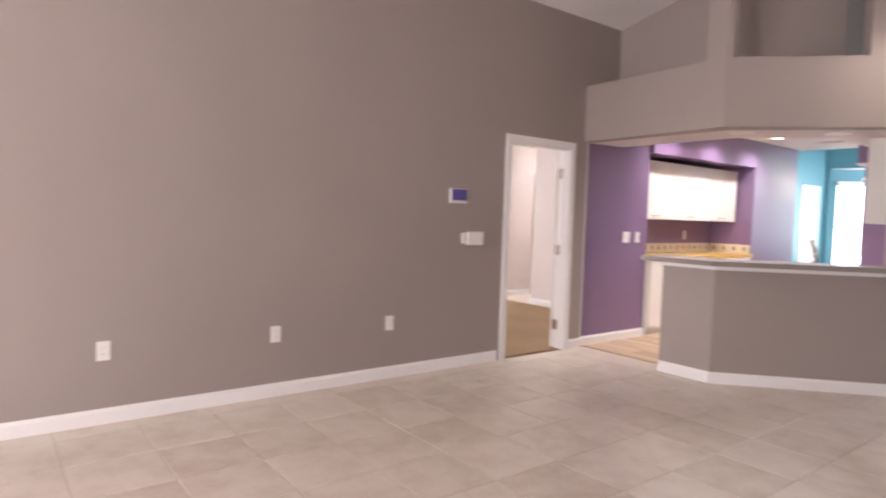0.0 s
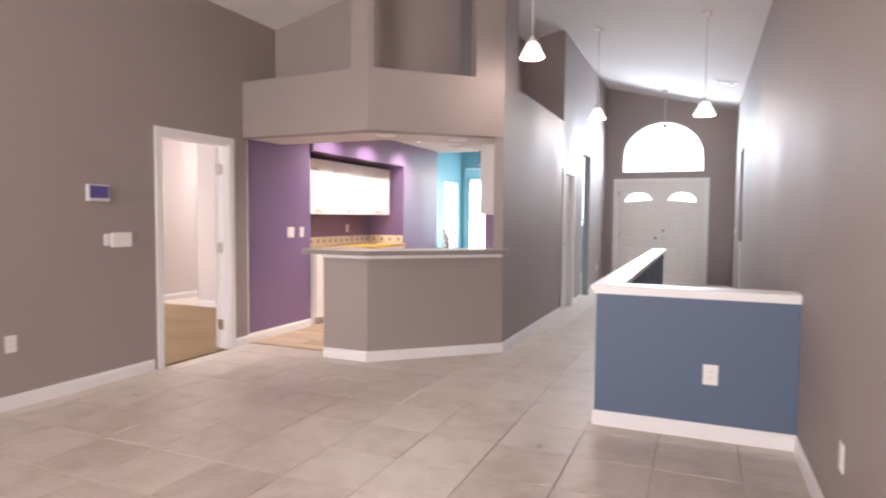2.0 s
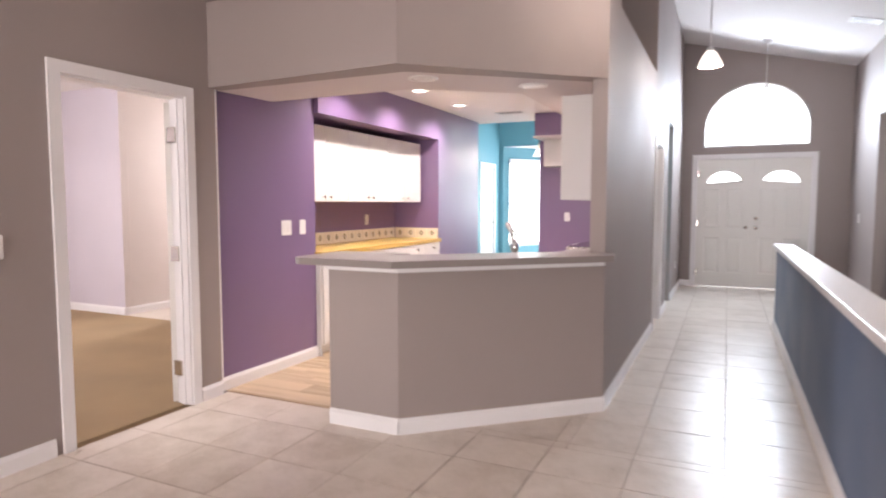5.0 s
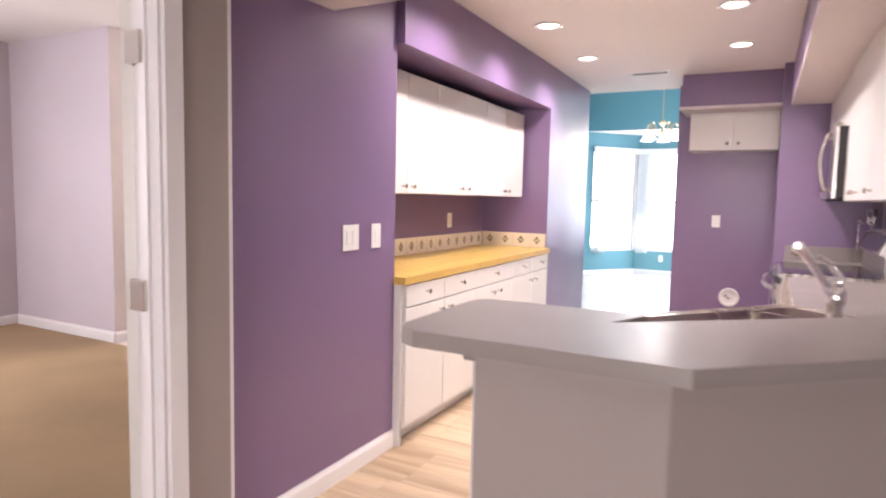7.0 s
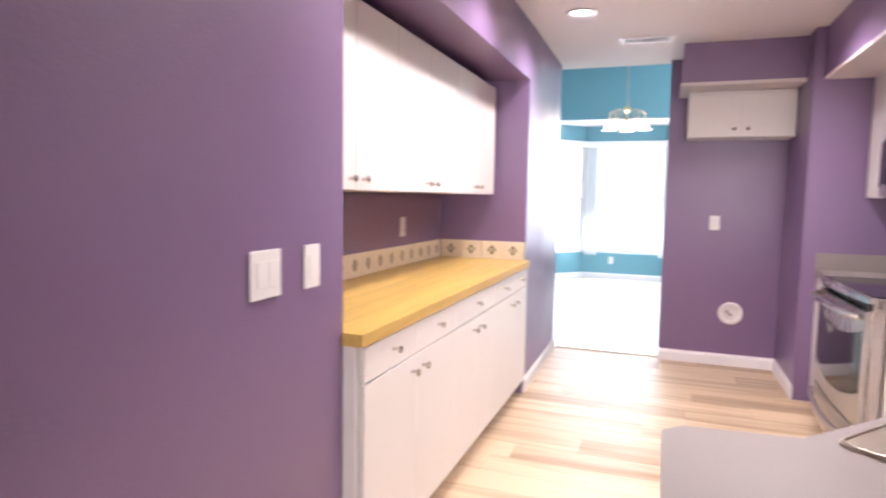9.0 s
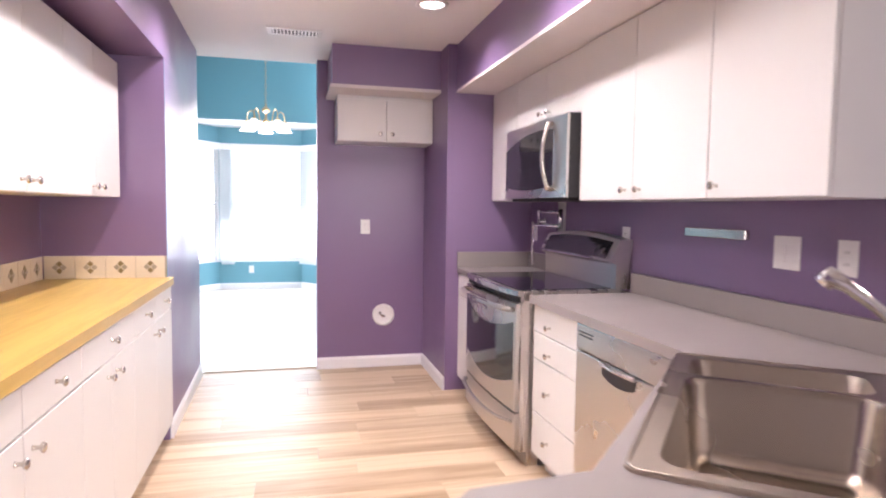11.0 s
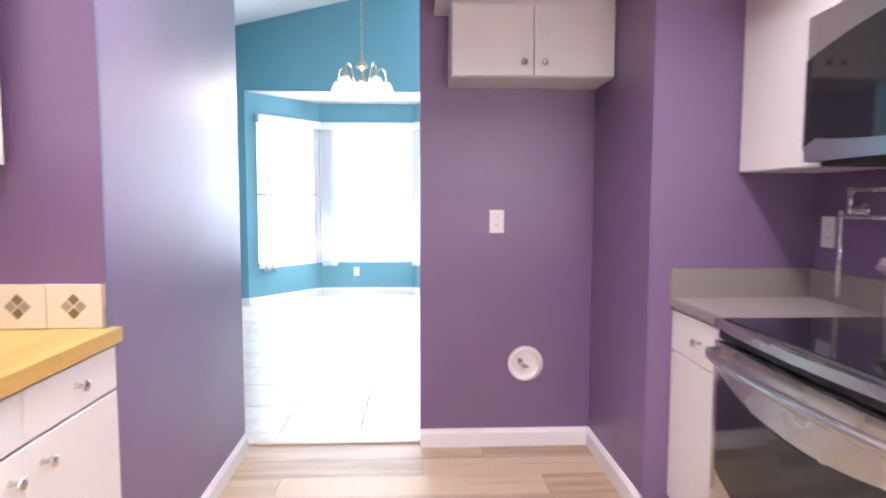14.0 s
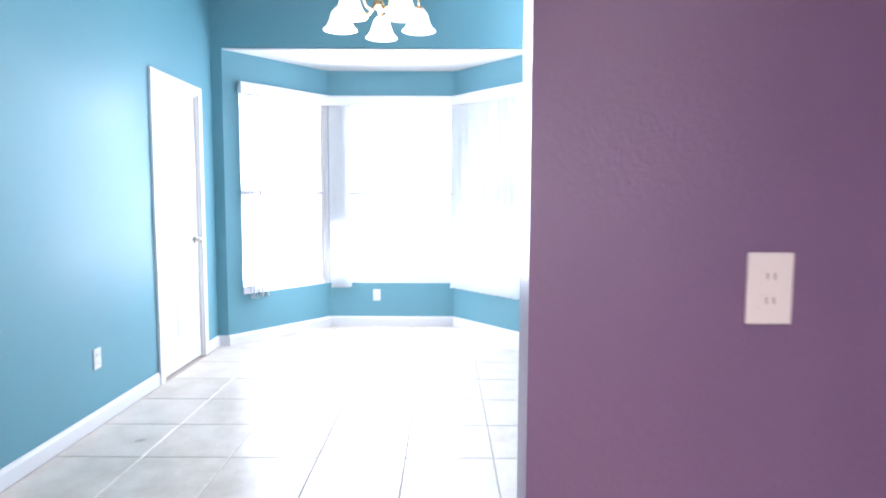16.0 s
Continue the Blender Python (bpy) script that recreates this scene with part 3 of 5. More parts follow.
wall("wall_vestibule_west", (-3.37, 7.601), (-3.37, 10.0), 0.1, (BEIGE, BEIGE, BEIGE), 0, 2.75, label="cream bath vestibule wall")
wall("wall_vestibule_north", (-3.37, 10.0), (-2.2, 10.0), 0.1, (BEIGE, BEIGE, BEIGE), 0, 2.75, label="cream bath vestibule wall")
wall("wall_vestibule_east", (-2.5, 10.0), (-2.5, 7.601), 0.1, (BEIGE, BEIGE, BEIGE), 0, 2.75, label="cream bath vestibule wall")
structure(boxes("ceiling_bedroom", CEILING, [(-5.0, 2.5, 2.75, -0.121, 10.1, 2.85)]), "white bedroom ceiling", "ceiling")
baseboard([(-4.9, 2.6), (-4.9, 7.5), (-3.37, 7.5), (-3.37, 8.35)])
baseboard([(-2.5, 7.5), (-0.75, 7.5)])
# glowing sheet added for the assumed bedroom window
structure(boxes("backdrop", DAYLIGHT, [(-5.6, 2.8, 0.0, -5.58, 5.8, 3.0)]), "glowing sheet outside the assumed bedroom window", "sky")
# room past the hall's far opening
wall("wall_side_room", (7.0, 9.9), (7.0, 12.6), -0.1, (TAUPE, TAUPE, TAUPE), 0, 2.6, label="dim taupe side room wall")
wall("wall_side_room_a", (5.0, 9.9), (7.0, 9.9), -0.1, (TAUPE, TAUPE, TAUPE), 0, 2.6, label="dim taupe side room wall")
wall("wall_side_room_b", (5.0, 12.6), (7.0, 12.6), 0.1, (TAUPE, TAUPE, TAUPE), 0, 2.6, label="dim taupe side room wall")
structure(boxes("ceiling_side_room", CEILING, [(5.0, 9.8, 2.6, 7.1, 12.7, 2.7)]), "white side room ceiling", "ceiling")
rail = root("stair_gate", pose(4.86, 10.72, 0), "white painted rail post with a slanted brace at the side opening", "rail")
boxes("post", WHITE, [(0.03, -0.03, 0, 0.09, 0.03, 2.0)], rail, bev=0.004)
boxes("brace", WHITE, [(-0.02, -0.03, -0.55, 0.015, 0.03, 0.5)], rail, pose(-0.0, -0.28, 0.56, -24, 0, 0), bev=0.004)

# floors: bases under the pieces
structure(boxes("ground", GROUT, [(-9, -9, -0.30, 12, 22, -0.12)]), "grey ground slab under the house", "ground")
floor_hall = structure(boxes("floor", GROUT, [(0, -3.3, -0.1, 5.0, 5.75, -0.006), (2.45, 5.75, -0.1, 5.0, 13.45, -0.006), (1.20, 5.75, -0.1, 2.45, 6.598, -0.006)]), "beige ceramic tile floor with tan grout", "floor")
floor_nook = structure(boxes("floor_nook", GROUT, [(-1.37, 10.70, -0.1, 2.45, 16.0, -0.006)]), "pale ceramic tile floor of the breakfast nook", "floor")
floor_kitchen = structure(boxes("floor_kitchen", SLOT, [(-0.7, 5.751, -0.1, 1.199, 6.599, -0.007), (-0.7, 6.599, -0.1, 2.449, 10.70, -0.007)]), "light oak laminate kitchen floor", "floor")
structure(boxes("floor_bedroom", CARPET, [(-5.0, 2.5, -0.1, -0.06, 7.47, 0.004)]), "tan carpet on the bedroom floor", "floor")
structure(boxes("floor_vestibule", TILE, [(-3.5, 7.471, -0.1, -2.2, 10.1, 0.0)]), "beige tile floor of the bath vestibule", "floor")
structure(boxes("floor_side_room", CARPET, [(5.001, 9.8, -0.1, 7.1, 12.7, 0.0)]), "tan carpet of the side room", "floor")

# ---- doors and windows ----


def casing(name, p0, p1, h, face, w=0.062, t=0.018, jamb=0.12, label="white painted door casing"):
    """Casing and jambs round an opening from p0 to p1 in plan; face: the outward normal of the room side."""
    d = (Vector(p1) - Vector(p0)).normalized()
    f = Vector(face)
    bm = bmesh.new()

    def slab(a, b, o0, o1, z0, z1):
        pa, pb = Vector(p0) + d * a, Vector(p0) + d * b
        pts = [pa + f * o0, pb + f * o0, pb + f * o1, pa + f * o1]
        add_prism(bm, [(p.x, p.y) for p in pts], z0, z1)

    ln = (Vector(p1) - Vector(p0)).length
    for o0, o1 in ((0.001, t), (-jamb - t, -jamb - 0.001)):
        slab(-w, 0.004, o0, o1, 0, h + w)
        slab(ln - 0.004, ln + w, o0, o1, 0, h + w)
        slab(0.004, ln - 0.004, o0, o1, h - 0.004, h + w)
    slab(0, 0.016, -jamb, 0.0005, 0, h)
    slab(ln - 0.016, ln, -jamb, 0.0005, 0, h)
    slab(0.016, ln - 0.016, -jamb, 0.0005, h - 0.016, h)
    slab(0.016, 0.028, -jamb + 0.04, -jamb + 0.075, 0, h - 0.016)
    slab(ln - 0.028, ln - 0.016, -jamb + 0.04, -jamb + 0.075, 0, h - 0.016)
    return structure(done(name, bm, WHITE), label, "door frame")


def panel_door(name, w, h, m, label, mat=DOORWHITE, fan=False, knob_side=1, t=0.035):
    """A moulded door: hinge edge at x=0, opens along +x; front face towards -y."""
    r = root(name, m, label, "door")
    bm = bmesh.new()
    st, g = 0.11 * w / 0.76, 0.012
    cols = [(st, w / 2 - st * 0.45), (w / 2 + st * 0.45, w - st)]
    rows = [(0.22, 0.80), (0.95, 1.58)] + ([] if fan else [(1.70, h - 0.13)])
    holes = [] if not fan else None
    core0, core1 = -t / 2 + g, t / 2 - g
    loops = [[(0, 0), (w, 0), (w, h), (0, h)]]
    for x0, x1 in cols:
        for z0, z1 in rows:
            loops.append([(x0, z0), (x1, z0), (x1, z1), (x0, z1)])
    fanloop = None
    if fan:
        cx, rad, zb = w / 2, w * 0.33, 1.66
        fanloop = [(cx - rad * math.cos(math.pi * k / 16), zb + rad * 0.78 * math.sin(math.pi * k / 16)) for k in range(16)]
        loops.append(fanloop)
    flat = [p for lp in loops for p in lp]
    tris = tessellate_polygon([[Vector((p[0], p[1], 0)) for p in lp] for lp in loops])
    for y in (-t / 2, t / 2):
        vs = [bm.verts.new((p[0], y, p[1])) for p in flat]
        for tri in tris:
            bm.faces.new([vs[i] for i in tri])
        inn = []
        k = 0
        for lp in loops:
            idx = list(range(k, k + len(lp)))
            k += len(lp)
            if lp is loops[0] or lp is fanloop:
                continue
            sg = 1 if y > 0 else -1
            x0, x1, z0, z1 = lp[0][0], lp[1][0], lp[0][1], lp[2][1]
            q = []
            for ins, yy in ((0.012, y - sg * 0.007), (0.035, y - sg * 0.007), (0.055, y - sg * 0.002)):
                q.append([bm.verts.new(p) for p in ((x0 + ins, yy, z0 + ins), (x1 - ins, yy, z0 + ins), (x1 - ins, yy, z1 - ins), (x0 + ins, yy, z1 - ins))])
            ring = [[vs[i] for i in idx]] + q
            for a, b in zip(ring, ring[1:]):
                for i in range(4):
                    bm.faces.new((a[i], a[(i + 1) % 4], b[(i + 1) % 4], b[i]))
            bm.faces.new(q[-1])
        inn = vs
        if y < 0:
            first = vs
        else:
            for i in range(4):
                bm.faces.new((first[i], first[(i + 1) % 4], vs[(i + 1) % 4], vs[i]))
            if fan:
                b0 = len(flat) - len(fanloop)
                for i in range(len(fanloop)):
                    a, b = b0 + i, b0 + (i + 1) % len(fanloop)
                    bm.faces.new((first[a], first[b], vs[b], vs[a]))
    bmesh.ops.recalc_face_normals(bm, faces=bm.faces)
    done("slab", bm, mat, r)
    if fan:
        b3 = bmesh.new()
        b3.faces.new([b3.verts.new((x, 0, z)) for x, z in fanloop])
        p = done("pane", b3, PANE, r)
        p.visible_shadow = False
        b4 = bmesh.new()
        add_tube(b4, [(x, -t / 2 - 0.004, z) for x, z in fanloop] + [(fanloop[0][0], -t / 2 - 0.004, fanloop[0][1])], 0.012, 6)
        done("glazing_bead", b4, mat, r)
    kx = w - 0.07
    b5 = bmesh.new()
    for sy in (-1, 1):
        tr = Matrix.Rotation(radians(90 * sy), 3, "X").to_4x4().to_3x3()
        add_lathe(b5, [(0.03, 0), (0.03, 0.006), (0.012, 0.012), (0.011, 0.03), (0.024, 0.038), (0.027, 0.05), (0.022, 0.06), (0.004, 0.063)], (kx, -sy * t / 2, 0.96), 16, 0, Matrix.Rotation(radians(90 * sy), 3, "X"))
    done("knob", b5, NICKEL, r)
    b6 = bmesh.new()
    for z in (0.22, h / 2, h - 0.22):
        add_tube(b6, [(-0.004, -t / 2 - 0.006, z - 0.045), (-0.004, -t / 2 - 0.006, z + 0.045)], 0.007, 8)
        add_box(b6, -0.001, -t / 2 - 0.002, z - 0.045, 0.03, -t / 2 + 0.001, z + 0.045)
    tagged(done("hinge", b6, NICKEL, r), "satin metal hinges")
    return r


casing("door_frame_bedroom", (0, 4.59), (0, 5.42), 2.045, (1, 0))
# open bedroom door swung back into the bedroom
dr = panel_door("bedroom_door", 0.78, 2.0, pose(-0.135, 5.395, 0.012, 0, 0, 127), "white six panel bedroom door standing wide open")
for z in (0.25, 1.02, 1.80):
    hb = boxes("hinge_leaf", NICKEL, [(-0.125, 5.380, z - 0.05, -0.055, 5.403, z + 0.05)], bev=0.002)
    tagged(hb, "brushed metal hinge leaf on the bedroom door jamb", "hinge", "bedroom door hinges")
casing("door_frame_pantry", (2.52, 9.30), (2.52, 10.0), 2.0, (1, 0), jamb=0.068)
panel_door("pantry_door", 0.668, 1.97, pose(2.45, 9.984, 0.012, 0, 0, -90), "white six panel pantry door, closed")
casing("door_frame_nook", (-1.25, 13.88), (-1.25, 14.62), 2.12, (1, 0), jamb=0.12)
panel_door("nook_door", 0.706, 2.09, pose(-1.285, 13.897, 0.012, 0, 0, 90), "white six panel door, closed, in the teal wall")
casing("door_frame_entry", (4.385, 13.31), (2.745, 13.31), 2.08, (0, -1), jamb=0.14)
panel_door("entry_door", 0.80, 2.05, pose(2.763, 13.36, 0.012), "cream white entry door with a fan shaped light", fan=True)
e2 = panel_door("entry_door", 0.80, 2.05, pose(4.367, 13.36, 0.012, 0, 0, 180), "cream white entry door with a fan shaped light", fan=True)
# added to keep the backdrop's glow out of the door gap
structure(boxes("astragal", DOORWHITE, [(3.54, 13.325, 0.012, 3.59, 13.341, 2.06)], bev=0.003), "white strip closing the joint of the entry doors", "trim")
casing("door_frame_bath", (-3.37, 8.45), (-3.37, 9.2), 2.04, (1, 0), jamb=0.02)
bm = bmesh.new()
add_lathe(bm, [(0.028, 0), (0.028, 0.012), (0.018, 0.018), (0.004, 0.02)], (3.635, 13.335, 1.12), 16, 0, Matrix.Rotation(radians(90), 3, "X"))
tagged(done("deadbolt", bm, NICKEL), "round satin deadbolt on the entry door", "lock")


def bay_window(name, p0, p1, label, slats):
    """White frame, pane and vertical blind in a bay opening from p0 to p1; the room is on the right."""
    a, b = Vector(p0), Vector(p1)
    ln = (b - a).length
    ang = math.degrees(math.atan2((b - a).y, (b - a).x))
    w = structure(new(name), label, "window")
    w.matrix_basis = pose(a.x, a.y, 0, 0, 0, ang)
    fr = [(0, 0.05, 0.44, 0.02, 0.10, 2.28), (ln - 0.02, 0.05, 0.44, ln, 0.10, 2.28), (0.02, 0.05, 0.44, ln - 0.02, 0.10, 0.50), (0.02, 0.05, 2.22, ln - 0.02, 0.10, 2.28), (0.02, 0.055, 1.33, ln - 0.02, 0.095, 1.37)]
    boxes("frame", WHITE, fr, w)
    pn = boxes("pane", PANE, [(0.02, 0.072, 0.50, ln - 0.02, 0.078, 2.22)], w)
    pn.visible_shadow = False
    v = root("vertical_blind", pose(a.x, a.y, 0, 0, 0, ang), "white vinyl vertical blind hanging in the bay window", "blind", "bay blinds")
    bm = bmesh.new()
    add_box(bm, -0.03, -0.075, 2.21, ln + 0.03, -0.012, 2.31, bev=0.012)
    done("valance", bm, WHITE, v)
    k = max(3, int(ln / 0.082))
    lo = bmesh.new()
    add_box(lo, -0.042, -0.0008, 0.40, 0.042, 0.0008, 2.21)
    me = None
    for i in range(slats):
        s = done("slat", lo, BLIND, v) if me is None else new("slat", me)
        me = s.data
        s.parent = v
        s.matrix_basis = pose(0.05 + i * (0.03 if slats < k else (ln - 0.1) / (k - 1)), -0.04, 0.0, 0, 0, 62 + 5 * math.sin(i * 2.1))
    return w


bay_window("window_2", (Vector(BAY[0]) + (Vector(BAY[1]) - Vector(BAY[0])).normalized() * 0.16), (Vector(BAY[1]) - (Vector(BAY[1]) - Vector(BAY[0])).normalized() * 0.004), "white framed bay window with a gathered blind", 7)
bay_window("window_3", (BAY[1][0] + 0.004, BAY[1][1]), (BAY[2][0] - 0.004, BAY[2][1]), "white framed centre bay window with a blind", 6)
bay_window("window_4", (Vector(BAY[2]) + (Vector(BAY[3]) - Vector(BAY[2])).normalized() * 0.004), (Vector(BAY[3]) - (Vector(BAY[3]) - Vector(BAY[2])).normalized() * 0.16), "white framed bay window with a blind", 11)
structure(boxes("backdrop", DAYLIGHT, [(-4.0, 17.2, -0.5, 4.5, 17.22, 5.0)]), "bright overcast sky beyond the bay", "sky")
# assumed bedroom window, never in view
structure(boxes("window_5", WHITE, [(-4.93, 3.6, 0.8, -4.89, 5.1, 0.86), (-4.93, 3.6, 2.14, -4.89, 5.1, 2.2), (-4.93, 4.33, 0.86, -4.89, 4.38, 2.14)]), "assumed white framed bedroom window, out of view", "window")
# assumed glass door and glowing sheet, added unseen behind the walker
structure(boxes("door_glass", WHITE, [(0.78, -3.26, 0, 0.84, -3.2, 2.1), (2.35, -3.26, 0, 2.43, -3.2, 2.1), (3.92, -3.26, 0, 3.98, -3.2, 2.1), (0.84, -3.26, 2.04, 3.92, -3.2, 2.1)]), "assumed white framed sliding glass door, out of view", "door")
structure(boxes("backdrop", DAYLIGHT, [(-1, -4.6, -0.5, 6, -4.58, 4)]), "glowing sheet outside the assumed glass door", "sky")

# ---- kitchen cabinets ----


def knob_mesh():
    bm = bmesh.new()
    add_lathe(bm, [(0.008, 0), (0.006, 0.004), (0.005, 0.016), (0.014, 0.022), (0.015, 0.027), (0.010, 0.031), (0.002, 0.032)], (0, 0, 0), 14)
    me = bpy.data.meshes.new("knob")
    bm.to_mesh(me)
    bm.free()
    me.materials.append(NICKEL)
    return me


KNOB = knob_mesh()


def add_knob(parent, x, y, z, rx=90):
    k = new("knob", KNOB)
    k.parent = parent
    k.matrix_basis = pose(x, y, z, rx, 0, 0)
    return k


def front(parent, kind, x0, x1, z0, z1, knobs, t=0.019, gap=0.002):
    bm = bmesh.new()
    add_box(bm, x0 + gap, -t, z0 + gap, x1 - gap, -0.001, z1 - gap, bev=0.003)
    d = done(kind, bm, CABINET, parent)
    for x, z in knobs:
        add_knob(d, x, -t, z)
    return d


def cabinet(name, m, w, depth, z0, z1, fronts, label, group="", toe=0.0):
    """A cabinet with its front at y=0 facing -y and its width along x. fronts: (kind, x0, x1, z0, z1, knobs)."""
    r = root(name, m, label, "cabinet", group)
    bm = bmesh.new()
    add_box(bm, 0, 0, z0 + toe, w, depth, z1)
    if toe:
        add_box(bm, 0.001, 0.06, z0, w - 0.001, depth, z0 + toe)
    done("body", bm, CABINET, r)
    for f in fronts:
        front(r, *f)
    return r


# left run in the niche: faces +x, width along -y when turned 90
def west(y, z=0, x=0.0):
    return pose(x, y, z, 0, 0, 90)


def left_base(y0, y1, knobs, label):
    w = y1 - y0
    n = len(knobs)
    fr = [("drawer", 0, w, 0.76, 0.882, [(w / 2, 0.827)])]
    fr += [("door", w * k / n, w * (k + 1) / n, 0.105, 0.757, [(q, 0.70)]) for k, q in enumerate(knobs)]
    return cabinet("base_cabinet", west(y0), w - 0.001, 0.60, 0, 0.887, fr, label, "left base cabinets", 0.10)


left_base(6.875, 7.312, [0.385], "white flat-front base cabinet with one drawer and door")
left_base(7.312, 7.76, [0.055], "white flat-front base cabinet with one drawer and door")
left_base(7.76, 8.42, [0.275, 0.385], "white base cabinet with a wide drawer over two doors")
left_base(8.42, 8.862, [0.387], "white flat-front base cabinet with one drawer and door")
left_base(8.862, 9.266, [0.055], "white flat-front base cabinet with one drawer and door")
filler = boxes("filler_panel", CABINET, [(-0.60, 6.853, 0.0, -0.002, 6.874, 0.886)])
tagged(filler, "narrow white filler panel at the end of the base cabinets", "panel")
bm = bmesh.new()
add_prism(bm, [(-0.618, 6.852), (-0.044, 6.852), (-0.043, 6.84), (0.03, 6.84), (0.03, 9.285), (0.003, 9.285), (0.0, 9.268), (-0.618, 9.268)], 0.888, 0.929)
tagged(done("wood_countertop", bm, BUTCHER), "honey coloured butcher block countertop", "countertop")
for y0, w, mid in ((6.853, 0.776, 0.40), (7.63, 0.779, 0.39), (8.41, 0.80, 0.385)):
    cabinet("wall_cabinet", west(y0, 0, -0.235), w - 0.001, 0.37, 1.37, 2.08,
            [("door", 0, mid, 1.37, 2.08, [(mid - 0.05, 1.415)]), ("door", mid, w, 1.37, 2.08, [(mid + 0.05, 1.415)])],
            "white flat-front wall cabinet with two doors", "left wall cabinets")

# right run: faces -x, width along +y when turned -90
def east(y, x=1.875):
    return pose(x, y, 0, 0, 0, -90)


XW = 2.418
cabinet("base_cabinet", east(9.878), 0.478, 0.54, 0, 0.865, [("drawer", 0, 0.478, 0.70, 0.86, [(0.24, 0.78)]), ("door", 0, 0.478, 0.105, 0.698, [(0.42, 0.65)])],
        "white base cabinet between the range and the wall", "right base cabinets", 0.10)
cabinet("drawer_cabinet", east(8.448), 0.478, 0.54, 0, 0.865,
        [("drawer", 0, 0.478, z0, z1, [(0.2, kz)]) for z0, z1, kz in ((0.73, 0.862, 0.775), (0.595, 0.728, 0.64), (0.325, 0.593, 0.455), (0.105, 0.323, 0.215))],
        "white four-drawer base cabinet beside the range", "right base cabinets", 0.10)
cabinet("wall_cabinet", east(9.878, 2.12), 0.488, 0.296, 1.39, 2.158, [("door", 0, 0.488, 1.39, 2.158, [(0.44, 1.45)])], "white wall cabinet beside the microwave", "right wall cabinets")
cabinet("wall_cabinet", east(9.388, 2.12), 0.926, 0.296, 1.835, 2.158, [("door", 0, 0.463, 1.835, 2.158, [(0.41, 1.89)]), ("door", 0.463, 0.926, 1.835, 2.158, [(0.515, 1.89)])], "short white wall cabinet over the microwave", "right wall cabinets")
cabinet("wall_cabinet", east(8.46, 2.11), 0.978, 0.306, 1.38, 2.158, [("door", 0, 0.495, 1.38, 2.158, [(0.44, 1.425)]), ("door", 0.495, 0.978, 1.38, 2.158, [(0.555, 1.425)])], "white two-door wall cabinet", "right wall cabinets")
cabinet("wall_cabinet", east(7.48, 2.11), 0.50, 0.306, 1.38, 2.158, [("door", 0, 0.50, 1.38, 2.158, [(0.05, 1.425)])], "white wall cabinet at the end of the run", "right wall cabinets")
cabinet("fridge_cabinet", pose(1.015, 10.36, 0), 0.743, 0.288, 1.84, 2.188, [("door", 0, 0.372, 1.84, 2.16, [(0.325, 1.90)]), ("door", 0.372, 0.743, 1.84, 2.16, [(0.418, 1.90)])], "white two-door cabinet above the empty refrigerator space")
# sink outline helpers
SC = Vector((1.70, 6.66))
SA, SB = Vector((math.cos(radians(50)), math.sin(radians(50)))), Vector((math.sin(radians(50)), -math.cos(radians(50))))


def sk(a, b):
    p = SC + SA * a + SB * b
    return (p.x, p.y)


def rrect(ha, hb, r, n=4, f=sk):
    out = []
    for ca, cb, a0 in ((ha - r, hb - r, 0), (-ha + r, hb - r, 90), (-ha + r, -hb + r, 180), (ha - r, -hb + r, 270)):
        for k in range(n + 1):
            t = radians(a0 + 90 * k / n)
            out.append(f(ca + r * math.cos(t), cb + r * math.sin(t)))
    return out


# sink base: angled
bm = bmesh.new()
add_prism(bm, [(0.93, 5.752), (1.45, 5.752), (2.418, 6.55), (2.418, 7.255), (1.875, 7.23), (1.17, 6.46), (0.93, 6.44)], 0.10, 0.865, holes=[rrect(0.44, 0.275, 0.04, 4, lambda a, b: sk(a, b + 0.02))])
sb = root("sink_cabinet", pose(0, 0, 0), "white angled sink base cabinet under the bar counter", "cabinet")
done("body", bm, CABINET, sb)
bm = bmesh.new()
add_box(bm, 0.96, 5.76, 0.0, 1.3, 6.40, 0.10)
add_box(bm, 1.3, 6.4, 0.0, 2.3, 6.75, 0.10)
done("plinth", bm, CABINET, sb)

# grey counters
bm = bmesh.new()
outl = [(0.895, 5.756), (1.45, 5.756), (2.415, 6.555), (2.415, 8.448), (1.83, 8.448), (1.83, 7.22), (1.15, 6.50), (0.935, 6.48), (0.895, 6.44)]
add_prism(bm, outl, 0.868, 0.908, holes=[rrect(0.435, 0.27, 0.04, 4, lambda a, b: sk(a, b + 0.02))])
add_box(bm, 2.395, 6.60, 0.9085, 2.417, 8.448, 1.01)
tagged(done("sink_countertop", bm, LAMINATE), "grey-brown laminate countertop with a low backsplash", "countertop")
bm = bmesh.new()
add_box(bm, 1.845, 9.388, 0.868, 2.417, 9.877, 0.908, bev=0.004)
add_box(bm, 1.845, 9.86, 0.9085, 2.39, 9.877, 1.02)
add_box(bm, 2.395, 9.388, 0.9085, 2.417, 9.877, 1.02)
tagged(done("side_countertop", bm, LAMINATE), "short grey-brown laminate countertop beside the range", "countertop")
bm = bmesh.new()
bt = [(0.88, 5.44), (0.90, 5.39), (0.945, 5.365), (1.57, 5.365), dg(DL - 0.05, -0.175), dg(DL + 0.01, -0.10), dg(DL + 0.05, -0.02), (2.524, 6.475), (2.418, 6.475), (2.418, 6.62), dg(0.0, 0.27), (1.40, 5.90), (0.945, 5.90), (0.90, 5.885), (0.88, 5.84)]
add_prism(bm, bt, 0.995, 1.035)
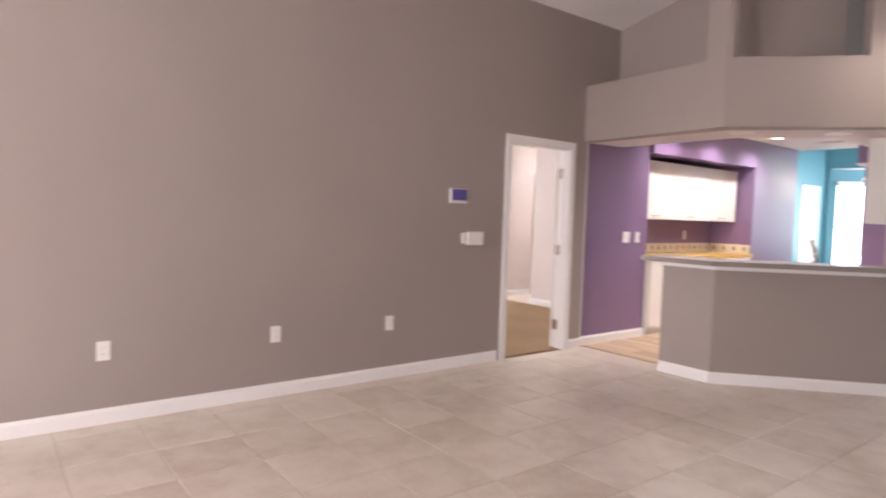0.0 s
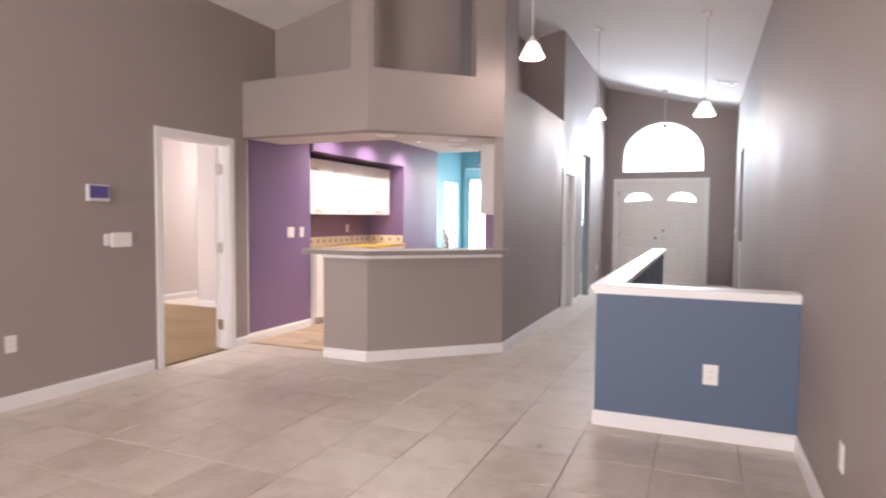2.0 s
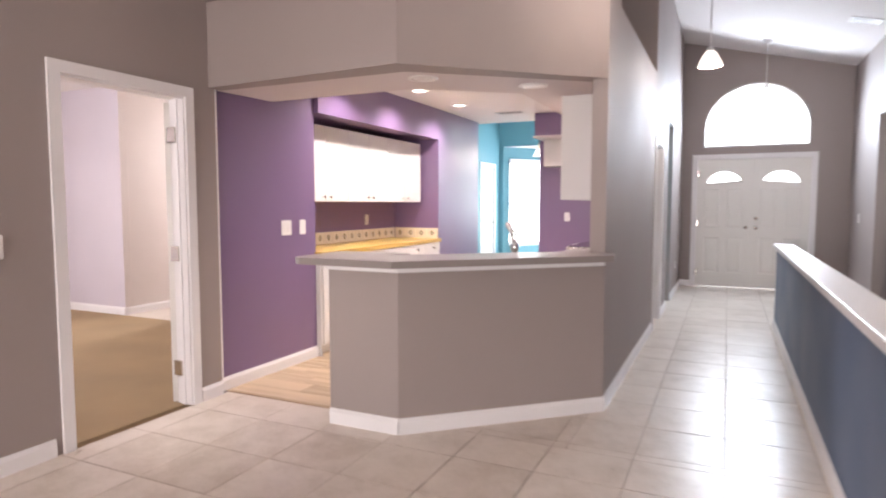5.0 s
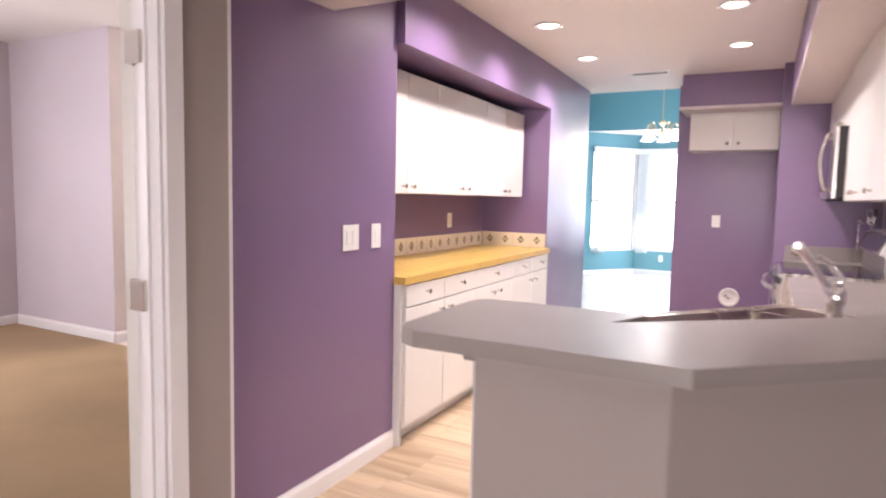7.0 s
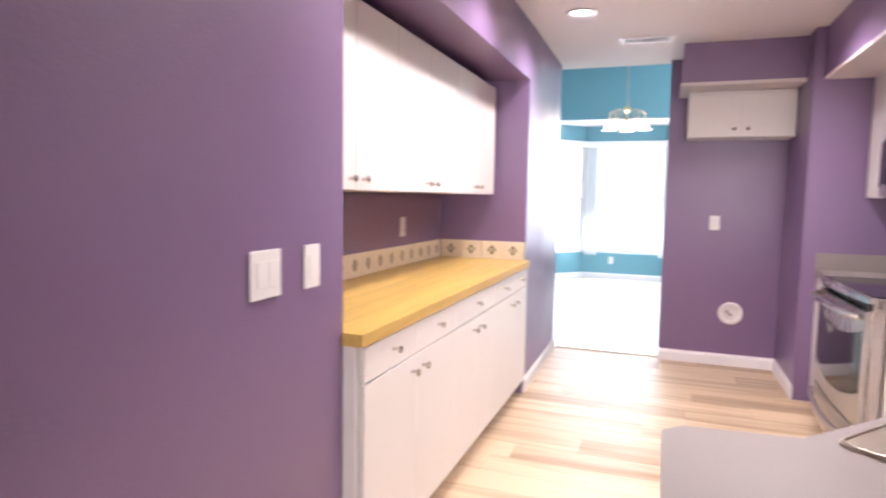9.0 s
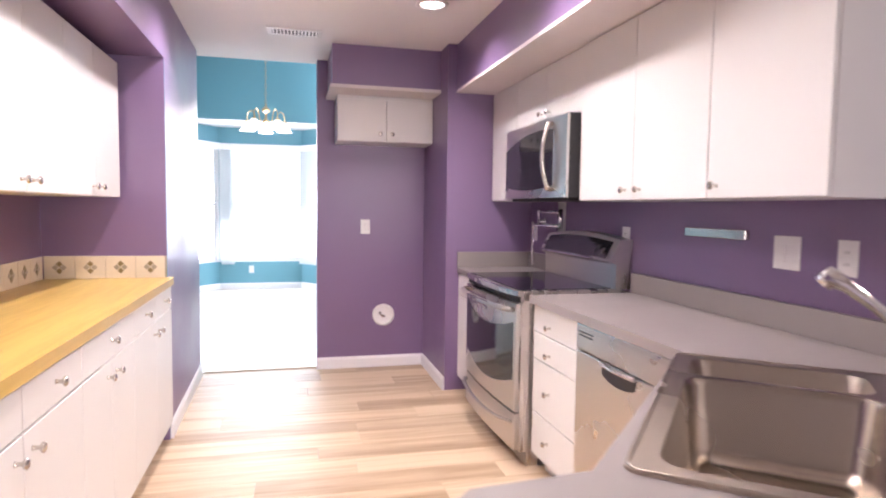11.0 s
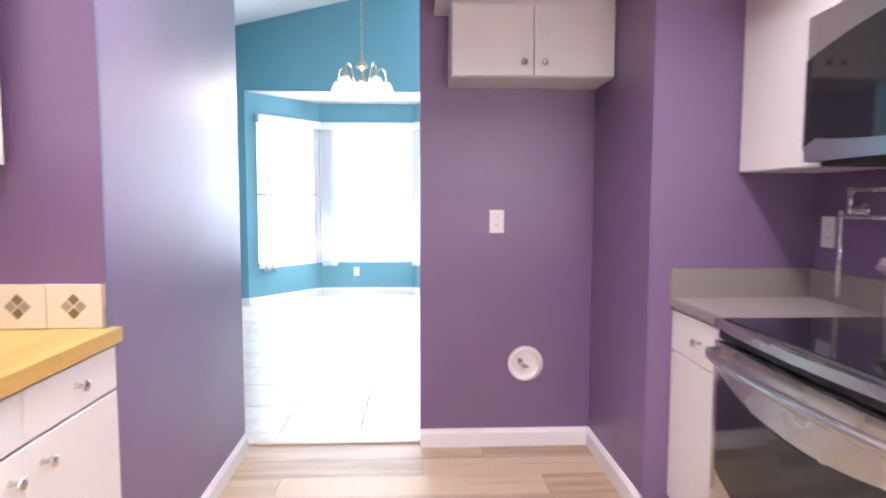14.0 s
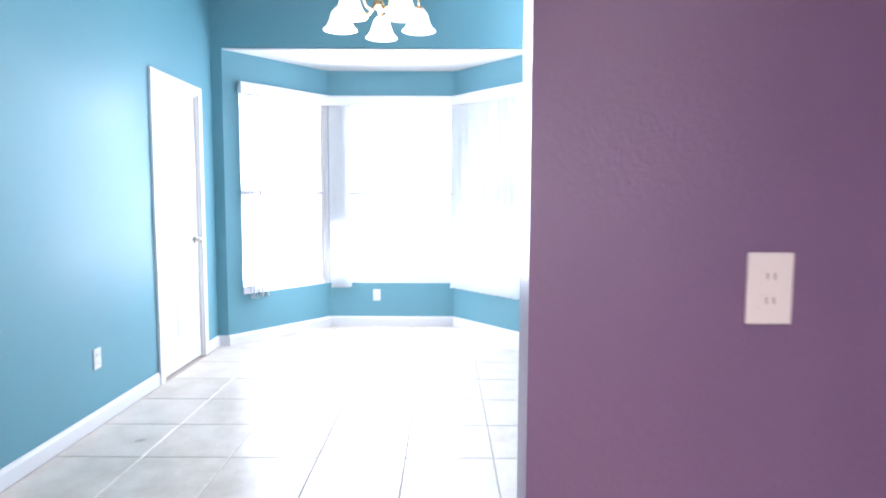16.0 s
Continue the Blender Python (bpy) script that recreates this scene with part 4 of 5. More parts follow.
tagged(done("bar_counter", bm, LAMINATE), "grey-brown laminate breakfast bar top with an angled front", "countertop")
bm = bmesh.new()
add_prism(bm, [(0.97, 5.751), (1.445, 5.751), dg(DL - 0.12, 0.122), dg(DL - 0.12, 0.155), (1.43, 5.79), (0.97, 5.79)], 0.909, 0.994)
tagged(done("bar_riser", bm, LAMINATE), "grey-brown laminate riser behind the sink counter", "backsplash")

# sink: rim, two bowls, faucet
snk = root("kitchen_sink", pose(0, 0, 0), "satin steel drop-in kitchen sink with a low divider", "sink")


def basin(a0, a1, b0, b1, depth, n=4):
    bm2 = bmesh.new()
    ca, cb = (a0 + a1) / 2, (b0 + b1) / 2
    ha, hb = (a1 - a0) / 2, (b1 - b0) / 2
    lv = [(ha, hb, 0.05, 0.912), (ha - 0.008, hb - 0.008, 0.045, 0.895), (ha - 0.02, hb - 0.02, 0.045, 0.912 - depth + 0.03), (ha - 0.045, hb - 0.045, 0.03, 0.912 - depth)]
    rings = []
    for x, y, r, z in lv:
        rings.append([bm2.verts.new((*p, z)) for p in rrect(x, y, r, n, lambda a, b: sk(ca + a, cb + b))])
    for q, w in zip(rings, rings[1:]):
        for i in range(len(q)):
            f = bm2.faces.new((q[i], q[(i + 1) % len(q)], w[(i + 1) % len(q)], w[i]))
            f.smooth = True
    bm2.faces.new(rings[-1])
    bmesh.ops.recalc_face_normals(bm2, faces=bm2.faces)
    bmesh.ops.reverse_faces(bm2, faces=bm2.faces)
    return done("bowl", bm2, SINKSTEEL, snk)


basin(-0.415, 0.20, -0.225, 0.19, 0.2)
basin(0.22, 0.415, -0.225, 0.19, 0.16)
bm = bmesh.new()
add_prism(bm, rrect(0.46, 0.30, 0.03, 4, lambda a, b: sk(a, b + 0.025)), 0.9085, 0.914, holes=[rrect(0.3075, 0.2075, 0.05, 4, lambda a, b: sk(a - 0.1075, b - 0.0175)), rrect(0.0975, 0.2075, 0.05, 4, lambda a, b: sk(a + 0.3175, b - 0.0175))])
rim = rrect(0.455, 0.295, 0.03, 4, lambda a, b: sk(a, b + 0.025))
add_tube(bm, [(x, y, 0.914) for x, y in rim + rim[:1]], 0.004, 6)
done("rim", bm, SINKSTEEL, snk)
for a in (-0.1075, 0.3175):
    bm = bmesh.new()
    add_lathe(bm, [(0.042, 0), (0.04, 0.004), (0.03, 0.003), (0.004, 0.001)], (*sk(a, -0.03), 0.714 if a < 0 else 0.754), 20)
    done("drain", bm, CHROME, snk)
fau = root("kitchen_faucet", pose(*sk(0.0, 0.262), 0.914), "chrome kitchen faucet with a pull-out spray head", "faucet")
bm = bmesh.new()
add_lathe(bm, [(0.034, 0), (0.034, 0.008), (0.025, 0.02), (0.022, 0.10), (0.026, 0.115), (0.026, 0.16), (0.018, 0.175), (0.004, 0.178)], (0, 0, 0), 20)
done("body", bm, CHROME, fau)
bm = bmesh.new()
dv = Vector((-SB.x, -SB.y, 0)) * 0.85 + Vector((SA.x, SA.y, 0)) * 0.3
add_tube(bm, [Vector((0, 0, 0.12)) + dv * s + Vector((0, 0, h)) for s, h in ((0, 0), (0.06, 0.05), (0.14, 0.11), (0.20, 0.15), (0.235, 0.165), (0.25, 0.15))], [0.014, 0.013, 0.013, 0.016, 0.024, 0.022], 12)
done("spout", bm, CHROME, fau)
bm = bmesh.new()
add_tube(bm, [(0, 0, 0.17), (0.01, 0.01, 0.20), (-0.015, 0.04, 0.24), (-0.05, 0.05, 0.27)], [0.014, 0.013, 0.010, 0.006], 10)
done("lever", bm, CHROME, fau)
sd = root("soap_dispenser", pose(*sk(-0.17, 0.262), 0.914), "small chrome soap pump on the sink rim", "dispenser")
bm = bmesh.new()
add_lathe(bm, [(0.022, 0), (0.022, 0.006), (0.012, 0.014), (0.011, 0.05), (0.017, 0.055), (0.016, 0.075), (0.003, 0.078)], (0, 0, 0), 16)
done("pump", bm, CHROME, sd)

# ---- appliances ----
rg = root("range_oven", east(9.386, 1.80) @ Matrix.Diagonal((1.19, 1.11, 1.0, 1.0)), "stainless steel electric range with a black glass top", "oven")
bm = bmesh.new()
add_box(bm, 0.002, 0.0, 0.09, 0.764, 0.555, 0.905)
add_box(bm, 0.03, 0.05, 0.0, 0.74, 0.5, 0.09)
done("body", bm, STEEL, rg)
bm = bmesh.new()
add_prism(bm, [(0.0, -0.02), (0.1, -0.037), (0.25, -0.048), (0.383, -0.052), (0.516, -0.048), (0.666, -0.037), (0.766, -0.02), (0.766, 0.50), (0.0, 0.50)], 0.896, 0.922, bev=0.004)
done("cooktop_frame", bm, STEEL, rg)
bm = bmesh.new()
add_box(bm, 0.025, -0.005, 0.9225, 0.741, 0.46, 0.926)
done("cooktop", bm, BLACKGLASS, rg)

def bowed(bm, x0, x1, z0f, z1f, y, bow, n=14, thick=0.02, mi=0):
    """A curved front: bow metres proud in the middle; the lower and upper edges are functions of u in 0..1."""
    vs = []
    for k in range(n + 1):
        u = k / n
        yy = y - bow * (1 - (2 * u - 1) ** 2)
        x = x0 + (x1 - x0) * u
        vs.append([bm.verts.new((x, yy + o, z)) for o, z in ((0, z0f(u)), (0, z1f(u)), (thick, z1f(u)), (thick, z0f(u)))])
    for a, b in zip(vs, vs[1:]):
        for i in range(4):
            f = bm.faces.new((a[i], b[i], b[(i + 1) % 4], a[(i + 1) % 4]))
            f.material_index = mi
    bm.faces.new(vs[0]).material_index = mi
    bm.faces.new(vs[-1][::-1]).material_index = mi
    bmesh.ops.recalc_face_normals(bm, faces=bm.faces)


arc = lambda u: 1 - (2 * u - 1) ** 2
bm = bmesh.new()
bowed(bm, 0.01, 0.756, lambda u: 0.30, lambda u: 0.855, -0.022, 0.018)
od = done("oven_door", bm, STEEL, rg)
bm = bmesh.new()
bowed(bm, 0.035, 0.731, lambda u: 0.46 - 0.075 * arc(u), lambda u: 0.76 - 0.065 * arc(u), -0.026, 0.018, thick=0.003)
done("oven_glass", bm, BLACKGLASS, od)
bm = bmesh.new()
hp = [(0.03 + 0.706 * k / 16, -0.045 - 0.045 * arc(k / 16) ** 0.5, 0.825) for k in range(17)]
add_tube(bm, [(0.03, -0.025, 0.825)] + hp + [(0.736, -0.025, 0.825)], 0.014, 12)
done("door_handle", bm, STEEL, od)
bm = bmesh.new()
add_box(bm, 0.012, -0.012, 0.862, 0.754, 0.0, 0.892)
done("vent_strip", bm, DARK, rg)
bm = bmesh.new()
bowed(bm, 0.01, 0.756, lambda u: 0.10, lambda u: 0.285, -0.02, 0.018)
wd = done("warming_drawer", bm, STEEL, rg)
bm = bmesh.new()
add_tube(bm, [(0.04, -0.02, 0.235)] + [(0.04 + 0.686 * k / 14, -0.04 - 0.03 * arc(k / 14) ** 0.5, 0.245 - 0.03 * arc(k / 14)) for k in range(15)] + [(0.726, -0.02, 0.235)], 0.011, 10)
done("drawer_handle", bm, STEEL, wd)
bm = bmesh.new()
prof = [(0.47, 0.922), (0.47, 1.05), (0.435, 1.07), (0.49, 1.18), (0.555, 1.18), (0.555, 0.922)]
n = 12
rows = []
for k in range(n + 1):
    u = k / n
    dz = 0.03 * arc(u)
    rows.append([bm.verts.new((0.766 * u, y, z + (dz if z > 1.1 else 0))) for y, z in prof])
for a, b in zip(rows, rows[1:]):
    for i in range(len(prof)):
        bm.faces.new((a[i], b[i], b[(i + 1) % len(prof)], a[(i + 1) % len(prof)]))
bm.faces.new(rows[0])
bm.faces.new(rows[-1][::-1])
bmesh.ops.recalc_face_normals(bm, faces=bm.faces)
done("control_panel", bm, STEEL, rg)
bm = bmesh.new()
rows = []
for k in range(n + 1):
    u = 0.06 + 0.88 * k / n
    dz = 0.026 * arc(u)
    rows.append([bm.verts.new((0.766 * u, y, z + q)) for y, z, q in ((0.4345, 1.083, 0), (0.476, 1.163, dz), (0.482, 1.163, dz), (0.4405, 1.083, 0))])
for a, b in zip(rows, rows[1:]):
    for i in range(4):
        bm.faces.new((a[i], b[i], b[(i + 1) % 4], a[(i + 1) % 4]))
bm.faces.new(rows[0])
bm.faces.new(rows[-1][::-1])
bmesh.ops.recalc_face_normals(bm, faces=bm.faces)
done("control_glass", bm, BLACKGLASS, rg)

mw = root("microwave", east(9.384, 2.045) @ Matrix.Diagonal((1.17, 1.0, 1.0, 1.0)), "stainless steel over-the-range microwave with a curved handle", "microwave")
bm = bmesh.new()
add_box(bm, 0.0, 0.0, 1.40, 0.76, 0.37, 1.832, bev=0.004)
done("body", bm, DARK, mw)
bm = bmesh.new()
bowed(bm, 0.0, 0.76, lambda u: 1.40, lambda u: 1.828, -0.012, 0.012, thick=0.014)
done("door", bm, STEEL, mw)
bm = bmesh.new()
bowed(bm, 0.0, 0.70, lambda u: 1.455 + 0.03 * (u - 0.5) ** 2 * 4 * (u > 0.0) - 0.01, lambda u: 1.70 + 0.075 * arc(u * 0.75), -0.0145, 0.012, thick=0.004)
done("door_glass", bm, BLACKGLASS, mw)
bm = bmesh.new()
add_tube(bm, [(0.615, -0.02, 1.445)] + [(0.615, -0.04 - 0.035 * arc(k / 12), 1.45 + 0.34 * k / 12) for k in range(13)] + [(0.615, -0.02, 1.795)], [0.014] + [0.017] + [0.012] * 11 + [0.017, 0.014], 12)
done("handle", bm, NICKEL, mw)
boxes("underside", DARK, [(0.03, 0.02, 1.385, 0.73, 0.35, 1.399)], mw)

dw = root("dishwasher", east(7.968, 1.872) @ Matrix.Diagonal((1.18, 1.0, 1.0, 1.0)), "brushed steel dishwasher with a pocket handle", "dishwasher")
bm = bmesh.new()
add_box(bm, 0.004, 0.0, 0.10, 0.60, 0.53, 0.864)
add_box(bm, 0.02, 0.06, 0.0, 0.58, 0.5, 0.10)
done("body", bm, DARK, dw)
bm = bmesh.new()
add_box(bm, 0.006, -0.024, 0.125, 0.598, -0.001, 0.745, bev=0.005)
add_box(bm, 0.006, -0.024, 0.75, 0.598, -0.001, 0.86, bev=0.005)
done("door", bm, STEEL, dw)
# dark sheet on the door stands for shade in the handle pocket
bm = bmesh.new()
bowed(bm, 0.20, 0.40, lambda u: 0.695 - 0.02 * arc(u), lambda u: 0.735, -0.026, 0.0, thick=0.004)
done("pocket_shade", bm, DARK, dw)
bm = bmesh.new()
add_tube(bm, [(0.20 + 0.2 * k / 10, -0.03 - 0.012 * arc(k / 10), 0.738) for k in range(11)], 0.008, 8)
done("handle", bm, STEEL, dw)
for z in (0.812, 0.826):
    boxes("control_vent", DARK, [(0.03, -0.0255, z, 0.13, -0.0245, z + 0.005)], dw)
boxes("control_panel", STEEL, [(0.16, -0.0255, 0.822, 0.56, -0.0243, 0.838)], dw)

pf = root("pot_filler", pose(2.417, 9.62, 1.33), "chrome folding pot filler on the wall above the range", "faucet")
bm = bmesh.new()
add_lathe(bm, [(0.03, 0), (0.03, 0.008), (0.014, 0.014), (0.014, 0.05), (0.004, 0.052)], (0, 0, -0.08), 14, 0, Matrix.Rotation(radians(-90), 3, "Y"))
add_tube(bm, [(-0.05, 0, -0.10), (-0.05, 0, 0.0)], 0.012, 10)
add_tube(bm, [(-0.05, 0, -0.01), (-0.06, -0.38, -0.01)], 0.009, 10)
add_tube(bm, [(-0.06, -0.38, -0.12), (-0.06, -0.38, 0.01)], 0.014, 10)
add_tube(bm, [(-0.06, -0.38, -0.10), (-0.11, -0.04, -0.10)], 0.009, 10)
add_tube(bm, [(-0.11, -0.04, -0.08), (-0.11, -0.04, -0.38)], 0.009, 10)
done("arm", bm, CHROME, pf)

mb = root("magnetic_strip", pose(2.417, 7.83, 1.245), "steel magnetic knife strip on the purple wall", "knife rack")
boxes("bar", NICKEL, [(-0.022, -0.19, -0.02, 0, 0.19, 0.02)], mb, bev=0.004)

# ---- plates, vents and small wall things ----


def plate(name, m, w=0.075, h=0.118, kind="outlet", label="white duplex outlet", gangs=1):
    """A wall plate facing -y at the pose."""
    r = root(name, m, label, "switch" if kind != "outlet" else "outlet")
    bm = bmesh.new()
    add_box(bm, -w / 2, -0.006, -h / 2, w / 2, 0, h / 2, bev=0.003)
    done("plate", bm, PLASTIC, r)
    for g in range(gangs):
        cx = (g - (gangs - 1) / 2) * 0.046
        b = bmesh.new()
        if kind == "outlet":
            for z in (-0.02, 0.02):
                add_box(b, cx - 0.016, -0.0075, z - 0.014, cx + 0.016, -0.005, z + 0.014, bev=0.001)
            done("socket", b, PLASTIC, r)
            for z in (-0.02, 0.02):
                for sx in (-0.006, 0.006):
                    boxes("slot", SLOT, [(cx + sx - 0.0012, -0.0082, z - 0.005, cx + sx + 0.0012, -0.0074, z + 0.006)], r)
        else:
            add_box(b, cx - 0.016, -0.009, -0.033, cx + 0.016, -0.005, 0.033, bev=0.0015)
            done("rocker", b, PLASTIC, r)
    return r


FX, FNX, FY = 90, -90, 0  # facing +x, -x, -y
for y in (1.26, 2.35, 3.31):
    plate("wall_outlet", pose(0.0, y, 0.45, 0, 0, FX), label="white duplex outlet on the taupe wall")
plate("wall_switch", pose(-0.045, 6.46, 1.155, 0, 0, FX), 0.122, 0.122, "switch", "white double rocker switch on the purple wall", 2)
plate("wall_switch", pose(-0.045, 6.67, 1.155, 0, 0, FX), 0.078, 0.122, "switch", "white single switch on the purple wall")
plate("wall_outlet", pose(-0.62, 8.60, 1.165, 0, 0, FX), label="white outlet in the cabinet niche")
plate("wall_outlet", pose(1.265, 10.65, 1.175), label="white outlet in the refrigerator alcove")
plate("wall_outlet", pose(0.05, 15.84, 0.315), label="white outlet under the bay window")
plate("wall_outlet", pose(-1.25, 13.08, 0.39, 0, 0, FX), label="white outlet on the teal wall")
plate("wall_outlet", pose(4.41, 4.675, 0.40), 0.085, 0.125, label="white outlet on the blue half wall")
plate("wall_outlet", pose(4.88, 3.49, 0.40, 0, 0, FNX), label="white outlet on the taupe wall")
plate("wall_outlet", pose(2.419, 8.545, 1.19, 0, 0, FNX), label="white outlet beside the range")
plate("wall_outlet", pose(2.419, 9.80, 1.165, 0, 0, FNX), label="white outlet behind the range")
plate("wall_switch", pose(2.419, 7.45, 1.19, 0, 0, FNX), 0.122, 0.122, "switch", "white double switch above the sink counter", 2)
plate("wall_outlet", pose(2.419, 7.20, 1.19, 0, 0, FNX), label="white outlet above the sink counter")
plate("wall_outlet", pose(2.52, 12.4, 0.42, 0, 0, FX), label="white outlet near the entry")
plate("wall_switch", pose(4.88, 12.6, 1.15, 0, 0, FNX), 0.122, 0.122, "switch", "white double switch near the entry", 2)

al = root("alarm_panel", pose(0, 3.98, 1.51, 0, 0, FX), "grey alarm keypad with a violet display", "keypad")
bm = bmesh.new()
add_box(bm, -0.095, -0.028, -0.065, 0.095, 0, 0.065, bev=0.006)
done("housing", bm, VENTMETAL, al)
boxes("display", SCREEN, [(-0.08, -0.031, -0.04, 0.08, -0.0285, 0.055)], al)
th = root("thermostat", pose(0, 4.17, 1.14, 0, 0, FX), "white plastic thermostat box with a small side sensor", "thermostat")
bm = bmesh.new()
add_box(bm, -0.085, -0.03, -0.06, 0.10, 0, 0.06, bev=0.008)
done("housing", bm, PLASTIC, th)
bm = bmesh.new()
add_box(bm, -0.14, -0.02, -0.045, -0.088, 0, 0.05, bev=0.006)
done("sensor", bm, PLASTIC, th)

# refrigerator water box
wb = root("water_box", pose(1.42, 10.65, 0.438), "round white recessed water outlet box with a small valve", "outlet box")
bm = bmesh.new()
add_lathe(bm, [(0.092, 0.0), (0.092, 0.01), (0.082, 0.016), (0.068, 0.014), (0.066, 0.006), (0.062, 0.002), (0.002, 0.002)], (0, 0, 0), 40, 0, Matrix.Rotation(radians(90), 3, "X"))
done("ring", bm, PLASTIC, wb)
bm = bmesh.new()
add_tube(bm, [(-0.01, -0.004, -0.01), (-0.01, -0.03, -0.01)], 0.010, 10)
add_tube(bm, [(-0.04, -0.028, 0.012), (0.012, -0.028, -0.012)], 0.006, 8)
done("valve", bm, NICKEL, wb)
bm = bmesh.new()
add_lathe(bm, [(0.012, 0.0), (0.012, 0.02), (0.002, 0.021)], (-0.028, -0.004, 0.018), 12, 0, Matrix.Rotation(radians(90), 3, "X"))
done("valve_handle", bm, SLOT, wb)


def ceiling_vent(m, w, d, label):
    r = root("ceiling_vent", m, label, "vent")
    bm = bmesh.new()
    add_box(bm, -w / 2, -d / 2, -0.008, -w / 2 + 0.03, d / 2, 0, bev=0.002)
    add_box(bm, w / 2 - 0.03, -d / 2, -0.008, w / 2, d / 2, 0, bev=0.002)
    add_box(bm, -w / 2 + 0.03, -d / 2, -0.008, w / 2 - 0.03, -d / 2 + 0.025, 0)
    add_box(bm, -w / 2 + 0.03, d / 2 - 0.025, -0.008, w / 2 - 0.03, d / 2, 0)
    done("frame", bm, VENTMETAL, r)
    # dark sheet paints the shade behind the louvres; no opening is cut
    boxes("duct_shade", DARKVENT, [(-w / 2 + 0.03, -d / 2 + 0.025, -0.002, w / 2 - 0.03, d / 2 - 0.025, -0.001)], r)
    n = int((w - 0.06) / 0.022)
    lo = bmesh.new()
    add_box(lo, -0.007, -d / 2 + 0.025, -0.0006, 0.007, d / 2 - 0.025, 0.0006)
    me = None
    for i in range(n):
        s = done("louvre", lo, VENTMETAL, r) if me is None else new("louvre", me)
        me = s.data
        s.parent = r
        s.matrix_basis = pose(-w / 2 + 0.04 + i * (w - 0.08) / (n - 1), 0, -0.006, 0, 40, 0)
    return r


ceiling_vent(pose(0.70, 9.90, 2.5), 0.36, 0.17, "white louvred air vent in the kitchen ceiling")
TL = math.degrees(math.atan(0.245))
ceiling_vent(pose(4.60, 11.0, vault(4.60), 0, TL, 0), 0.34, 0.26, "white louvred air vent in the vaulted ceiling")

# ---- lamps ----


def downlight(x, y, z, lit=True):
    r = root("recessed_light", pose(x, y, z), "white recessed ceiling downlight" + (", lit" if lit else ", off"), "light", "kitchen downlights")
    bm = bmesh.new()
    add_lathe(bm, [(0.095, -0.001), (0.095, -0.007), (0.075, -0.010), (0.068, -0.004), (0.066, -0.001)], (0, 0, 0), 32, cap=False)
    done("trim_ring", bm, PLASTIC, r)
    bm = bmesh.new()
    add_lathe(bm, [(0.066, -0.0015), (0.064, -0.003), (0.05, -0.006), (0.002, -0.008)], (0, 0, 0), 24)
    done("bulb", bm, BULB if lit else PLASTIC, r)
    if lit:
        lp = lamp("downlight_lamp", "SPOT", look((x, y, z - 0.015), (x, y + 0.0001, 0)), 68, (1.0, 0.91, 0.86), 0.06)
        lp.data.spot_size, lp.data.spot_blend = radians(146), 0.8


# the pair near y 7.1 is unseen, assumed to light the front
for x, y, lit in ((0.34, 9.12, 1), (1.46, 9.1, 1), (0.34, 8.1, 1), (1.46, 8.1, 1), (0.34, 7.15, 1), (1.2, 7.1, 1)):
    downlight(x, y, 2.5, bool(lit))
downlight(1.46, 5.97, 2.139, False)
downlight(2.02, 6.49, 2.139, False)


def pendant(x, y, zb, lit=True):
    """A cone shade of frosted glass on a rod; zb is the shade's rim."""
    zc = vault(x)
    r = root("pendant_lamp", pose(x, y, zb), "frosted glass cone pendant lamp on a thin rod", "lamp", "hall pendants")
    bm = bmesh.new()
    add_lathe(bm, [(0.108, 0.0), (0.112, 0.004), (0.104, 0.03), (0.055, 0.125), (0.04, 0.14), (0.036, 0.139), (0.05, 0.123), (0.099, 0.03), (0.104, 0.003)], (0, 0, 0), 32, cap=False)
    done("shade", bm, FROST, r)
    bm = bmesh.new()
    add_lathe(bm, [(0.004, 0.13), (0.038, 0.138), (0.034, 0.165), (0.015, 0.19), (0.006, 0.2)], (0, 0, 0), 20)
    add_tube(bm, [(0, 0, 0.19), (0, 0, zc - zb - 0.02)], 0.006, 8)
    add_lathe(bm, [(0.006, zc - zb - 0.045), (0.05, zc - zb - 0.03), (0.06, zc - zb + 0.01), (0.01, zc - zb + 0.012)], (0, 0, 0), 20)
    done("rod", bm, VENTMETAL, r)
    bm = bmesh.new()
    add_lathe(bm, [(0.004, 0.03), (0.025, 0.04), (0.03, 0.06), (0.02, 0.09), (0.01, 0.11)], (0, 0, 0), 16)
    done("bulb", bm, BULB, r)
    lamp("pendant_light", "POINT", pose(x, y, zb - 0.02), 8, (1.0, 0.86, 0.74), 0.05)


pendant(2.90, 6.05, 2.77)
pendant(3.03, 8.90, 2.65)
pendant(4.33, 7.71, 2.44)
ep = root("entry_pendant", pose(3.67, 12.43, vault(3.67)), "small white entry pendant on a thin rod", "lamp")
bm = bmesh.new()
add_lathe(bm, [(0.06, 0.015), (0.06, -0.02), (0.02, -0.05), (0.008, -0.06)], (0, 0, 0), 20)
add_tube(bm, [(0, 0, -0.05), (0, 0, -0.62)], 0.005, 8)
add_lathe(bm, [(0.005, -0.60), (0.03, -0.62), (0.045, -0.66), (0.04, -0.67), (0.004, -0.66)], (0, 0, 0), 20)
done("rod", bm, VENTMETAL, ep)

